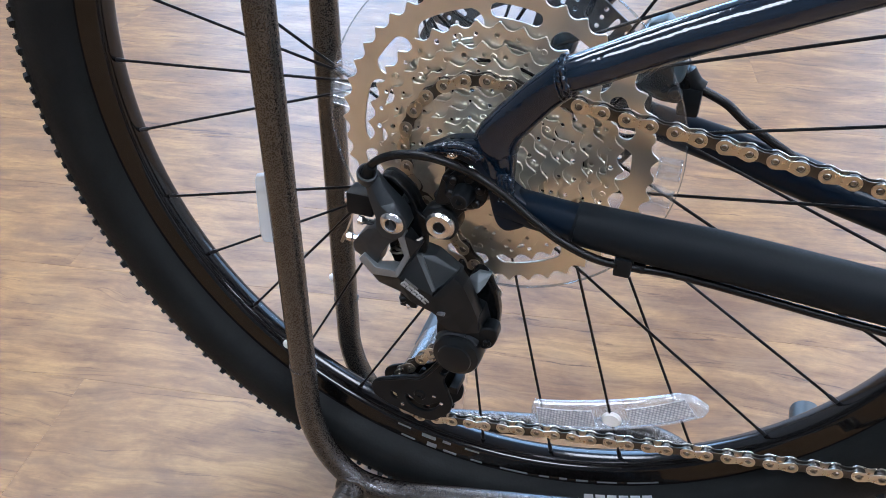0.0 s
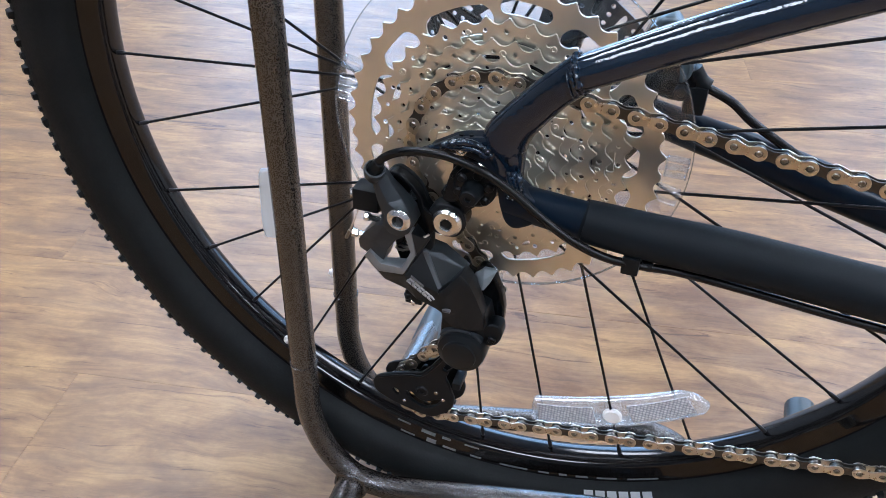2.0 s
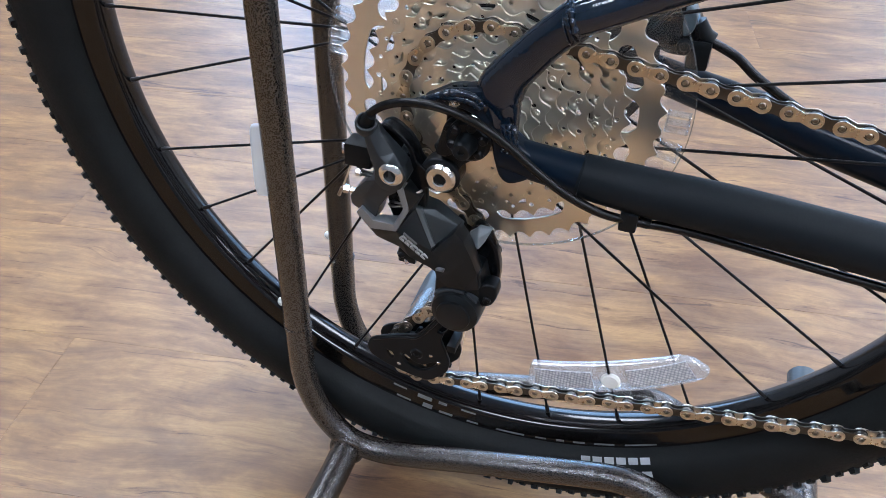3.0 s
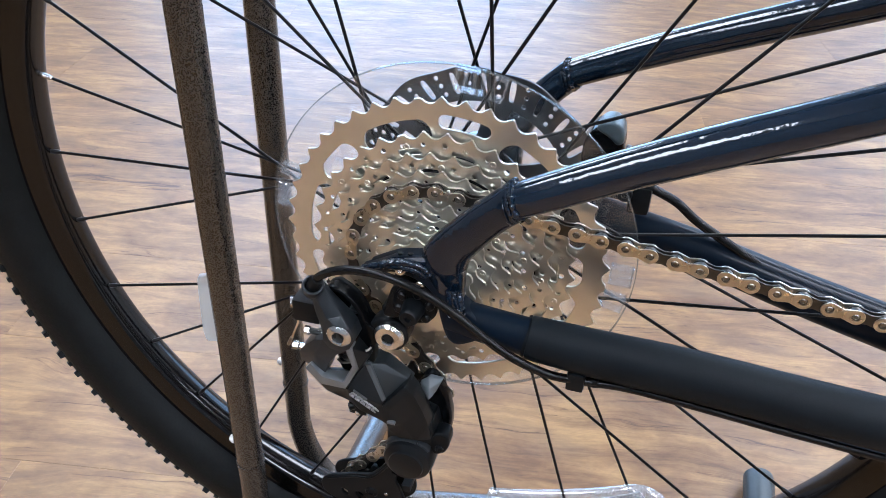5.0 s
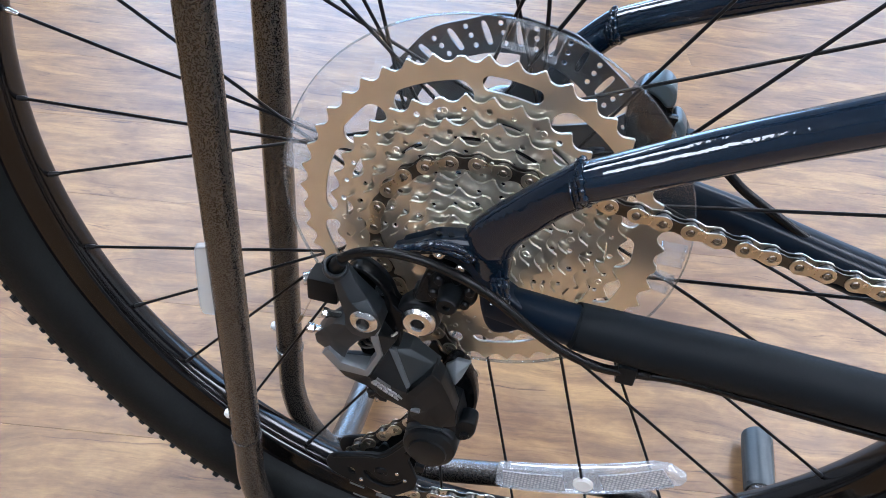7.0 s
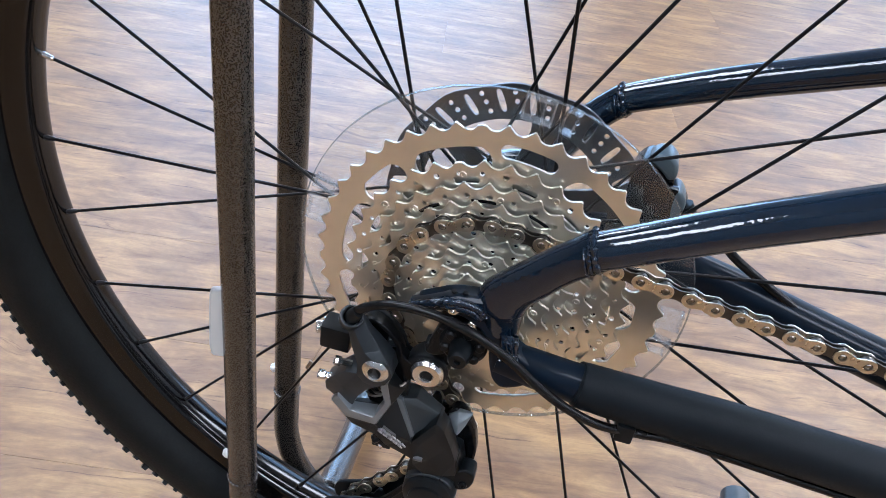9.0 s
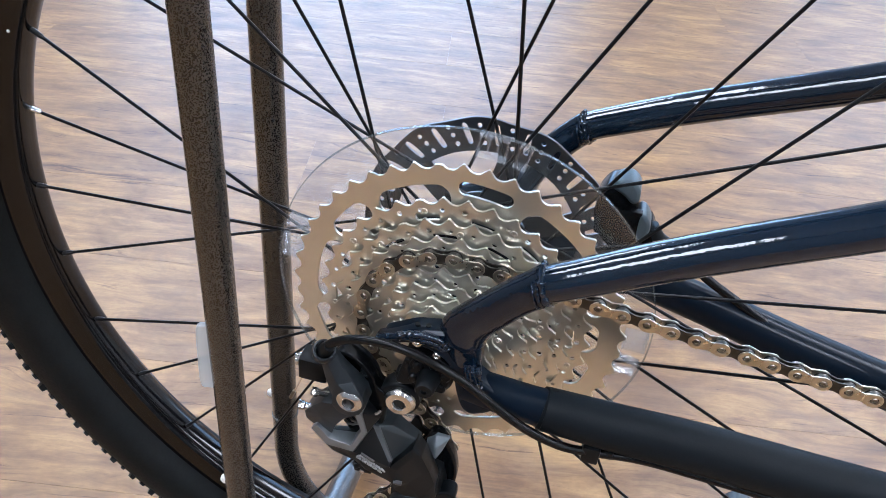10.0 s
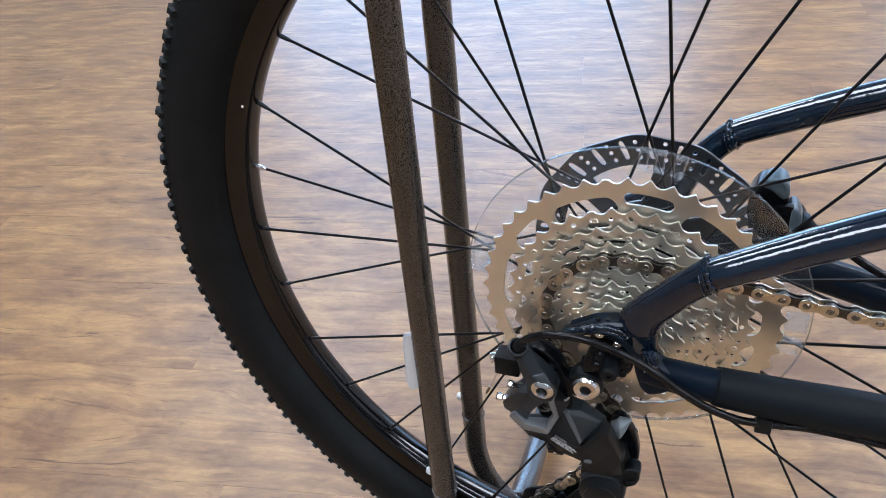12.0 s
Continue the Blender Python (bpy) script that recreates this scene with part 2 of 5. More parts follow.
ROTOR = grained("rotor_steel", (0.12, 0.12, 0.124), (0.155, 0.155, 0.16), 0.36, 1.0, scale=700, bump=0.00005)
HAMMER = hammered_mat()
CAP = grained("blue_grey_rubber", (0.028, 0.040, 0.048), (0.036, 0.050, 0.058), 0.45, scale=500, bump=0.0001)
CLEAR = clear_mat("clear_disc_plastic", (0.975, 0.98, 0.982), 0.012, 0.03, 0.045)
CLEAR_EDGE = clear_mat("clear_disc_edge", (0.72, 0.75, 0.75), 0.06, 0.05, 0.045)
CLIPS = clear_mat("clear_clip_plastic", (0.93, 0.94, 0.95), 0.08, 0.05, 0.09)
FROST = clear_mat("frosted_tape", (0.80, 0.85, 0.86), 0.34, 0.35)
REFL_CLEAR = clear_mat("reflector_clear_plastic", (0.90, 0.91, 0.92), 0.30, 0.12, 0.07)
PRISM = prism_mat()
WHITE = base_mat("white_plastic", (0.75, 0.75, 0.72), 0.35)
PRINT = base_mat("white_print", (0.33, 0.34, 0.35), 0.4)
GREYPRINT = base_mat("grey_print", (0.10, 0.104, 0.108), 0.3)
CALIPER = grained("blue_grey_caliper", (0.060, 0.084, 0.098), (0.074, 0.102, 0.118), 0.35, 0.3, scale=700)
HOSE = base_mat("black_hose", (0.006, 0.006, 0.006), 0.25, 0.0, 0.0, 0.2)
PLANK = plank_mat()
WALL = grained("painted_wall", (0.50, 0.50, 0.50), (0.55, 0.55, 0.55), 0.7, scale=200, wear=1.5)
# tone of the unseen west wall, lowered so the floor's left reflects less glare
WALL_MID = grained("mid_grey_unseen_wall", (0.22, 0.21, 0.20), (0.25, 0.24, 0.23), 0.7, scale=200, wear=1.5)
# tone of the unseen south wall, darkened so front-facing parts mirror less light
WALL_DARK = grained("dark_unseen_wall", (0.10, 0.105, 0.11), (0.13, 0.135, 0.14), 0.7, scale=200, wear=1.5)
CEIL = grained("ceiling_paint", (0.36, 0.36, 0.37), (0.40, 0.40, 0.41), 0.8, scale=100, wear=1.0)
LED = glow_mat("led_diffuser", (0.915, 0.967, 1.085), STRIP_POWER)
TRIM = base_mat("white_trim", (0.75, 0.75, 0.74), 0.4)


# ---- builders ----
def mesh_of(bm, name, smooth=True, angle=0.6):
    bmesh.ops.recalc_face_normals(bm, faces=bm.faces)
    me = bpy.data.meshes.new(name)
    bm.to_mesh(me)
    bm.free()
    if smooth:
        me.shade_smooth()
        me.set_sharp_from_angle(angle=angle)
    return me


def part(name, shape, material, parent, label="", m=None, kind=""):
    """Links a bmesh or a mesh as one object under a thing or a part."""
    me = mesh_of(shape, name) if isinstance(shape, bmesh.types.BMesh) else shape
    if not me.materials:
        me.materials.append(material)
    ob = new(name, me)
    ob.parent = parent
    if m is not None:
        ob.matrix_local = m
    return tagged(ob, label=label, kind=kind)


def thing(name, label, category, at=(0, 0, 0), group=""):
    ob = new(name)
    ob.empty_display_size = 0.02
    ob.location = at
    return tagged(ob, label, category, group)


def smooth_path(points, steps=6):
    """Catmull-Rom through points; each point is a tuple of any length."""
    p = [np.array(q, float) for q in points]
    p = [2 * p[0] - p[1]] + p + [2 * p[-1] - p[-2]]
    out = []
    for i in range(1, len(p) - 2):
        for k in range(steps):
            t = k / steps
            out.append(0.5 * (2 * p[i] + (p[i + 1] - p[i - 1]) * t + (2 * p[i - 1] - 5 * p[i] + 4 * p[i + 1] - p[i + 2]) * t * t
                              + (3 * p[i] - p[i - 1] - 3 * p[i + 1] + p[i + 2]) * t ** 3))
    out.append(p[-2])
    return out


def tube(points, radius=None, sides=16, steps=6, flat=1.0, up=(0, 1, 0)):
    """A swept tube. Points (x, y, z) or (x, y, z, radius); flat squeezes it along up."""
    pts = smooth_path(points, steps) if steps > 1 else [np.array(q, float) for q in points]
    bm = bmesh.new()
    rings = []
    for i, q in enumerate(pts):
        d = Vector(pts[min(i + 1, len(pts) - 1)][:3] - pts[max(i - 1, 0)][:3]).normalized()
        side = Vector(up)
        side = (side - d * side.dot(d)).normalized()
        other = d.cross(side)
        r = q[3] if len(q) > 3 else radius
        rings.append([bm.verts.new(Vector(q[:3]) + side * (r * flat * math.cos(a)) + other * (r * math.sin(a)))
                      for a in (2 * math.pi * k / sides for k in range(sides))])
    for a, b in zip(rings, rings[1:]):
        for k in range(sides):
            bm.faces.new((a[k], a[(k + 1) % sides], b[(k + 1) % sides], b[k]))
    bm.faces.new(rings[0][::-1])
    bm.faces.new(rings[-1])
    return bm


def lathe(profile, segs=64, closed=False, bm=None, at=(0, 0, 0)):
    """Turns (radius, y) about the y axis."""
    bm = bm or bmesh.new()
    rings = []
    for r, y in profile:
        if r < 1e-6:
            rings.append([bm.verts.new((at[0], at[1] + y, at[2]))])
        else:
            rings.append([bm.verts.new((at[0] + r * math.cos(a), at[1] + y, at[2] + r * math.sin(a))) for a in (2 * math.pi * k / segs for k in range(segs))])
    pairs = list(zip(rings, rings[1:])) + ([(rings[-1], rings[0])] if closed else [])
    for a, b in pairs:
        for k in range(segs):
            j = (k + 1) % segs
            if len(a) == 1 and len(b) == 1:
                continue
            if len(a) == 1:
                bm.faces.new((a[0], b[j], b[k]))
            elif len(b) == 1:
                bm.faces.new((a[k], a[j], b[0]))
            else:
                bm.faces.new((a[k], a[j], b[j], b[k]))
    return bm


def knob(r, y0, y1, chamfer=0.0006, segs=24, at=(0, 0, 0), bm=None, hole=0.0):
    """A turned button or bolt head with chamfered rims, from y0 (outer face) to y1; hole is a socket's radius."""
    c = chamfer
    prof = [(0, y0 + 0.6 * hole), (hole, y0 + 0.6 * hole), (hole, y0)] if hole else [(0, y0)]
    return lathe(prof + [(r - c, y0), (r, y0 + c), (r, y1 - c), (r - c, y1), (0, y1)], segs, bm=bm, at=at)


def plate(name, outlines, y0, y1, bevel=0.0004, res=1):
    """A flat piece in the x-z plane between y0 and y1; the first outline is its edge, the others are holes."""
    cu = bpy.data.curves.new(name, "CURVE")
    cu.dimensions, cu.fill_mode = "2D", "BOTH"
    for o in outlines:
        s = cu.splines.new("POLY")
        s.points.add(len(o) - 1)
        for p, (x, z) in zip(s.points, o):
            p.co = (x, z, 0, 1)
        s.use_cyclic_u = True
    cu.extrude = max(abs(y1 - y0) / 2 - bevel, 1e-5)
    cu.bevel_depth, cu.bevel_resolution, cu.offset = bevel, res, -bevel
    ob = bpy.data.objects.new(name, cu)
    scene.collection.objects.link(ob)
    me = bpy.data.meshes.new_from_object(ob.evaluated_get(bpy.context.evaluated_depsgraph_get()))
    bpy.data.objects.remove(ob)
    bpy.data.curves.remove(cu)
    me.transform(Matrix.Translation((0, (y0 + y1) / 2, 0)) @ pose(0, 0, 0, 90))
    me.materials.clear()
    me.shade_smooth()
    me.set_sharp_from_angle(angle=0.6)
    me.name = name
    return me


def circle(x, z, r, n=20, start=0.0):
    return [(x + r * math.cos(start + 2 * math.pi * k / n), z + r * math.sin(start + 2 * math.pi * k / n)) for k in range(n)]


def mm(points):
    return [(x / 1000, z / 1000) for x, z in points]


def rounded(points, cut=0.25, rounds=2):
    """Chaikin's corner cutting of a closed outline."""
    for _ in range(rounds):
        out = []
        for (ax, az), (bx, bz) in zip(points, points[1:] + points[:1]):
            out += [(ax + (bx - ax) * cut, az + (bz - az) * cut), (bx - (bx - ax) * cut, bz - (bz - az) * cut)]
        points = out
    return points


def box(bm, lo, hi):
    v = [bm.verts.new((x, y, z)) for x in (lo[0], hi[0]) for y in (lo[1], hi[1]) for z in (lo[2], hi[2])]
    for f in ((0, 1, 3, 2), (4, 6, 7, 5), (0, 4, 5, 1), (2, 3, 7, 6), (0, 2, 6, 4), (1, 5, 7, 3)):
        bm.faces.new([v[i] for i in f])
    return bm


def bevelled(bm, width, segments=2):
    bmesh.ops.bevel(bm, geom=list(bm.edges), offset=width, segments=segments, affect="EDGES", profile=0.6)
    return bm


def slab_box(lo, hi, width=0.001, segments=2):
    return bevelled(box(bmesh.new(), lo, hi), width, segments)


# ---- the room ----
ROOM = (-4.0, 5.0, -3.0, 4.3, 2.8)   # x0, x1, y0, y1, ceiling
x0, x1, ry0, ry1, top = ROOM


def wall_piece(name, lo, hi, label, paint=WALL):
    ob = new(name, mesh_of(box(bmesh.new(), lo, hi), name, False))
    ob.data.materials.append(paint)
    return tagged(ob, label, "wall", kind="structure")


wall_piece("wall_west", (x0 - 0.15, ry0, 0), (x0, ry1, top), "plain unseen shop wall, toned down to cut floor glare", WALL_MID)
wall_piece("wall_east", (x1, ry0, 0), (x1 + 0.15, ry1, top), "plain pale grey painted shop wall")
wall_piece("wall_south", (x0 - 0.15, ry0 - 0.15, 0), (x1 + 0.15, ry0, top), "plain unseen shop wall, darkened to weaken reflections", WALL_DARK)
wn = bmesh.new()
WINS = ((-3.2, -0.30, 150.0), (0.75, 3.00, 55.0))      # x0, x1 and daylight of the shopfront windows
WZ0, WZ1 = 0.6, 2.6
box(wn, (x0 - 0.15, ry1, 0), (x1 + 0.15, ry1 + 0.15, WZ0))
box(wn, (x0 - 0.15, ry1, WZ1), (x1 + 0.15, ry1 + 0.15, top))
for a, b in ((x0 - 0.15, WINS[0][0]), (WINS[0][1], WINS[1][0]), (WINS[1][1], x1 + 0.15)):
    box(wn, (a, ry1, WZ0), (b, ry1 + 0.15, WZ1))
north = new("wall_north", mesh_of(wn, "wall_north", False))
north.data.materials.append(WALL)
tagged(north, "plain pale grey painted wall with two wide windows", "wall", kind="structure")
ce = new("ceiling", mesh_of(box(bmesh.new(), (x0 - 0.15, ry0 - 0.15, top), (x1 + 0.15, ry1 + 0.15, top + 0.15)), "ceiling", False))
ce.data.materials.append(CEIL)
tagged(ce, "plain pale grey painted shop ceiling", "ceiling", kind="structure")

for wname, (wx0, wx1, power) in zip(("window_1", "window_2"), WINS):
    win = tagged(new(wname), "wide shopfront window in a white frame", "window", kind="structure")
    win.location = ((wx0 + wx1) / 2, ry1 + 0.06, WZ0)
    half, high = (wx1 - wx0) / 2, WZ1 - WZ0
    fr = bmesh.new()
    box(fr, (-half, -0.03, 0), (half, 0.03, 0.06))
    box(fr, (-half, -0.03, high - 0.06), (half, 0.03, high))
    for fx in (-half, -half / 3, half / 3, half - 0.06):
        box(fr, (fx, -0.03, 0.06), (fx + 0.06, 0.03, high - 0.06))
    part("window_frame", fr, TRIM, win)
    for k in range(3):
        a = -half + k * 2 * half / 3 + 0.06
        pane = part("pane", box(bmesh.new(), (a, -0.004, 0.06), (a + 2 * half / 3 - 0.06, 0.004, high - 0.06)), CLEAR, win)
        pane.visible_shadow = False
    day = bpy.data.lights.new("window_daylight", "AREA")
    day.shape, day.size, day.size_y, day.energy, day.color = "RECTANGLE", 2 * half - 0.1, high - 0.1, power, (0.38, 0.63, 1.0)
    new("window_daylight", day).matrix_world = look((win.location.x, ry1 - 0.02, WZ0 + high / 2), (win.location.x, 0.0, WZ0 + high / 2))

# ceiling strip lights, in rows along x
fix = bmesh.new()
box(fix, (-0.62, -0.47, -0.05), (0.62, 0.47, 0.0))
strip = thing("ceiling_light", "white light panel fixed under the ceiling", "ceiling light", group="light panels of the shop")
part("housing", bevelled(fix, 0.006), TRIM, strip)
part("diffuser", slab_box((-0.60, -0.45, -0.062), (0.60, 0.45, -0.0505), 0.003, 1), LED, strip)
spots = [(sx, sy) for sy, row in ((-1.90, (-1.10, 1.55, 3.6)), (0.30, (-1.65, 1.70, 3.6)), (2.55, (-2.2, 1.5, 3.6))) for sx in row]
strip.location = (*spots[0], top)
for s in spots[1:]:
    copy_thing(strip, Matrix.Translation((*s, top)))

# ---- the bicycle ----
bike = thing("mountain_bike", "dark navy hardtail mountain bike with black wheels in a stand", "bicycle", (0, 0, AX))

# rear wheel: rim with tyre, spokes, hub
RI = 0.2778
rim_profile = [(0.2864 - 0.0052 * math.cos(radians(f)), -0.0114 * math.sin(radians(f))) for f in (12, 24, 36, 48, 60, 72, 84)] + [(0.2866, -0.0115), (0.2930, -0.0134), (0.2970, -0.0148), (0.2985, -0.0144), (0.2985, -0.0130), (0.2940, -0.0110), (0.2920, -0.0040)]
wheel = part("rear_wheel", lathe([(0.2812, 0.0)] + rim_profile + [(r, -y) for r, y in reversed(rim_profile)], 192, True), RIM, bike, "black disc-brake rear wheel")

tyre_profile = [(0.2962, -0.0132), (0.2982, -0.0160), (0.2995, -0.0205), (RI + 0.0270, -0.0270), (RI + 0.0360, -0.0302), (RI + 0.0450, -0.0304), (RI + 0.0540, -0.0285),
                (RI + 0.0625, -0.0255), (RI + 0.0684, -0.0185), (RI + 0.0713, -0.0095)]
tyre = part("tyre", lathe(tyre_profile + [(RI + 0.0720, 0)] + [(r, -y) for r, y in reversed(tyre_profile)], 160, True), TYRE, wheel, "black off-road tyre with small blocky knobs")


def tread(count=214):
    bm = bmesh.new()
    rnd = random.Random(5)
    rows = ((-0.0262, 0.3404, 0.0062, 0.0036, 58, 0.0024), (-0.0175, 0.3468, 0.0056, 0.0042, 30, 0.0028), (-0.0060, 0.3500, 0.0054, 0.0048, 8, 0.0030),
            (0.0060, 0.3500, 0.0054, 0.0048, -8, 0.0030), (0.0175, 0.3468, 0.0056, 0.0042, -30, 0.0028), (0.0262, 0.3404, 0.0062, 0.0036, -58, 0.0024))
    for k in range(count):
        for n, (y, r, la, wi, lean, tall) in enumerate(rows):
            a = 2 * math.pi * (k + (0.5 if n in (1, 4) else 0.0) + (0.25 if n == 2 else 0)) / count
            turn = Matrix.Rotation(-a, 4, "Y") @ Matrix.Translation((r, y, 0)) @ Matrix.Rotation(radians(-lean), 4, "Z")
            grow, rise = ((1.0, 0.9), (0.72, 0.4), (0.9, 0.75), (0.78, 0.3))[(k + n // 2) % 4]
            grow, rise = grow * rnd.uniform(0.8, 1.12), rise * rnd.uniform(0.7, 1.15)
            turn = turn @ Matrix.Rotation(rnd.uniform(-0.22, 0.22), 4, "X")
            lo, hi = (-0.004, -wi * 0.9, -la * grow), (tall * rise, wi * 0.9, la * grow)
            vs = []
            for x in (lo[0], hi[0]):
                s = 1.12 if x < 0 else 0.72
                vs += [bm.verts.new(turn @ Vector((x, y1 * s, z1 * s))) for y1, z1 in ((lo[1], lo[2] / 2), (hi[1], lo[2] / 2), (hi[1], hi[2] / 2), (lo[1], hi[2] / 2))]
            for f in ((4, 5, 6, 7), (0, 1, 5, 4), (1, 2, 6, 5), (2, 3, 7, 6), (3, 0, 4, 7)):
                bm.faces.new([vs[i] for i in f])
    return bm


part("tread", mesh_of(tread(), "tread", False), TYRE, wheel, "rows of small rubber tread blocks", kind="stuff")


def arc_bar(r0, r1, a0, a1, y, thick, n=10):
    """A flat bar bent round the axle, between two radii and two angles in degrees."""
    outer = [(r1 * math.cos(radians(a0 + (a1 - a0) * k / n)), r1 * math.sin(radians(a0 + (a1 - a0) * k / n))) for k in range(n + 1)]
    inner = [(r0 * math.cos(radians(a0 + (a1 - a0) * k / n)), r0 * math.sin(radians(a0 + (a1 - a0) * k / n))) for k in range(n, -1, -1)]
    return plate("decal", [outer + inner], y - thick, y, 0.0001, 0)


# decals, as plain bars: pale on the tyre's side, grey on the rim
def side_bar(name, a0, a1, p0, p1, material, label, n=4):
    """A thin printed bar laid on a turned surface, between two profile points (r, y)."""
    bm = bmesh.new()
    grid = []
    for i in range(n + 1):
        a = radians(a0 + (a1 - a0) * i / n)
        grid.append([bm.verts.new((r * math.cos(a), y, r * math.sin(a))) for r, y in (p0, p1)])
    for g, h in zip(grid, grid[1:]):
        bm.faces.new((g[0], g[1], h[1], h[0]))
    res = bmesh.ops.extrude_face_region(bm, geom=list(bm.faces))
    bmesh.ops.translate(bm, vec=(0, -0.0004, 0), verts=[v for v in res["geom"] if isinstance(v, bmesh.types.BMVert)])
    return part(name, bm, material, wheel, label)


for k in range(6):
    a = -73.4 + 1.72 * k
    side_bar("tyre_mark", a, a + 1.36, (RI + 0.0215, -0.0226), (RI + 0.0345, -0.0303), PRINT, "white printed block on the tyre" if k == 0 else "")
for a0, a1, u0, u1 in ((-104.5, -102.2, 0.02, 0.14), (-103.4, -101.0, 0.84, 0.96), (-100.2, -97.8, 0.02, 0.30), (-99.0, -97.4, 0.62, 0.96), (-96.6, -95.2, 0.02, 0.22), (-96.2, -94.0, 0.80, 0.96), (-92.8, -90.4, 0.04, 0.16),
                       (-91.6, -89.8, 0.84, 0.96), (-86.8, -82.4, 0.86, 0.97), (-80.6, -79.0, 0.86, 0.96), (-77.4, -76.2, 0.82, 0.96), (-74.8, -73.0, 0.84, 0.96), (-71.6, -68.6, 0.86, 0.96), (-67.0, -62.4, 0.88, 0.97)):
    side_bar("rim_mark", a0, a1, (0.2860 + 0.0098 * u0, -0.0114 - 0.0029 * u0), (0.2860 + 0.0098 * u1, -0.0114 - 0.0029 * u1), GREYPRINT, "grey printed bar on the rim")

# spokes and nipples: 32 holes, three-cross, two flanges
R_DRIVE, R_DISC, Y_DRIVE, Y_DISC = 0.0302, 0.0315, -0.0150, 0.0365
nip_bm = lathe([(0, 0.0), (0.0015, 0.0), (0.0017, 0.0020), (0.0015, 0.0066), (0.0010, 0.0080), (0, 0.0080)], 10)
nip_mesh = mesh_of(nip_bm, "nipple")
nip_mesh.materials.append(NIPPLE)
nip_silver = nip_mesh.copy()
nip_silver.materials.clear()
nip_silver.materials.append(SILVER)
for j in range(32):
    th = radians(157.1 + 11.25 * j)
    drive, ahead = j % 2 == 0, j % 4 < 2
    rf, yf = (R_DRIVE, Y_DRIVE) if drive else (R_DISC, Y_DISC)
    ph = th + radians((70 if drive else 57) * (1 if ahead else -1))
    a = Vector((0.2814 * math.cos(th), -0.0010 if drive else 0.0010, 0.2814 * math.sin(th)))
    yo = yf + ((-0.0032 if drive else 0.0008) if (j // 2) % 2 else (0.0032 if drive else -0.0008))
    b = Vector((rf * math.cos(ph), yo, rf * math.sin(ph)))
    d = (b - a).normalized()
    sp = tube([tuple(a + d * 0.004), tuple(b), tuple(b + Vector((0, (yf - yo) * 2.5, 0)))], 0.00102, 8, 1)
    spoke = part("spoke", sp, SPOKE, wheel, "thin black steel spoke" if j == 0 else "")
    q = Vector((0, 1, 0)).rotation_difference(d).to_matrix().to_4x4()
    part("nipple", nip_silver if j == 1 else nip_mesh, NIPPLE, wheel, "bare silver spoke nipple" if j == 1 else "", Matrix.Translation(a) @ q)

hub = lathe([(0, -0.066), (0.008, -0.066), (0.008, -0.034), (0.017, -0.034), (0.019, -0.024), (0.0330, -0.0168), (0.0330, -0.0132), (0.020, -0.008), (0.0165, 0.0), (0.019, 0.026),
             (0.0345, 0.0350), (0.0345, 0.0380), (0.024, 0.042), (0.022, 0.053), (0.010, 0.056), (0.010, 0.066), (0, 0.066)], 48)
part("hub", hub, RIM, wheel, "black rear hub")
# valve-side label dot on the rim
part("rim_dot", knob(0.0009, -0.0010, 0.0, 0.0003, 12), WHITE, wheel, "small pale dot on the rim", Matrix.Translation((0.2872 * math.cos(radians(157.2)), -0.0116, 0.2872 * math.sin(radians(157.2)))))

# spoke reflector
refl = part("spoke_reflector", plate("spoke_reflector", [rounded([((0.2296 - 0.0026 * (1 - ((a + 67.6) / 13.7) ** 2)) * math.cos(radians(a)), (0.2296 - 0.0026 * (1 - ((a + 67.6) / 13.7) ** 2)) * math.sin(radians(a))) for a in np.linspace(-81.3, -54.0, 12)]
            + [(0.2350 * math.cos(radians(-51.6)), 0.2350 * math.sin(radians(-51.6))), (0.2475 * math.cos(radians(-50.2)), 0.2475 * math.sin(radians(-50.2))), (0.2520 * math.cos(radians(-51.6)), 0.2520 * math.sin(radians(-51.6)))] + [(0.2505 * math.cos(radians(a)), 0.2505 * math.sin(radians(a))) for a in np.linspace(-54.0, -82.0, 12)], 0.12, 1)], -0.0026, 0.0045, 0.0012, 2),
            REFL_CLEAR, bike, "clear moulded plastic reflector clipped between the spokes")
for a0, a1 in ((-80.4, -70.0), (-63.6, -52.6)):
    part("prism_panel", arc_bar(0.2318, 0.2476, a0, a1, -0.0025, 0.0010, 12), PRISM, refl, "grid of small moulded prisms")
part("reflector_rim", arc_bar(0.2486, 0.2502, -81.0, -52.6, -0.0024, 0.0016, 18), REFL_CLEAR, refl)
part("reflector_button", knob(0.0072, -0.0050, -0.001, 0.0016, 28, (0.2405 * math.cos(radians(-66.8)), 0, 0.2405 * math.sin(radians(-66.8)))), WHITE, refl, "round white clip button")

# brake rotor
ROT_Y = 0.0555
holes = []
for k in range(48):
    a = 2 * math.pi * k / 48
    if k % 2:
        holes += [circle(rr * math.cos(a + sh), rr * math.sin(a + sh), 0.0015, 8) for rr, sh in ((0.0640, -0.02), (0.0700, 0.0), (0.0755, 0.02))]
    else:
        c, s = math.cos(a), math.sin(a)
        pts = []
        for u, w in ((0.0642, -0.0030), (0.0630, -0.0012), (0.0642, 0.0008), (0.0758, 0.0030), (0.0774, 0.0012), (0.0758, -0.0008)):
            pts.append((u * c - w * s, u * s + w * c))
        holes.append(rounded(pts, 0.25, 1))
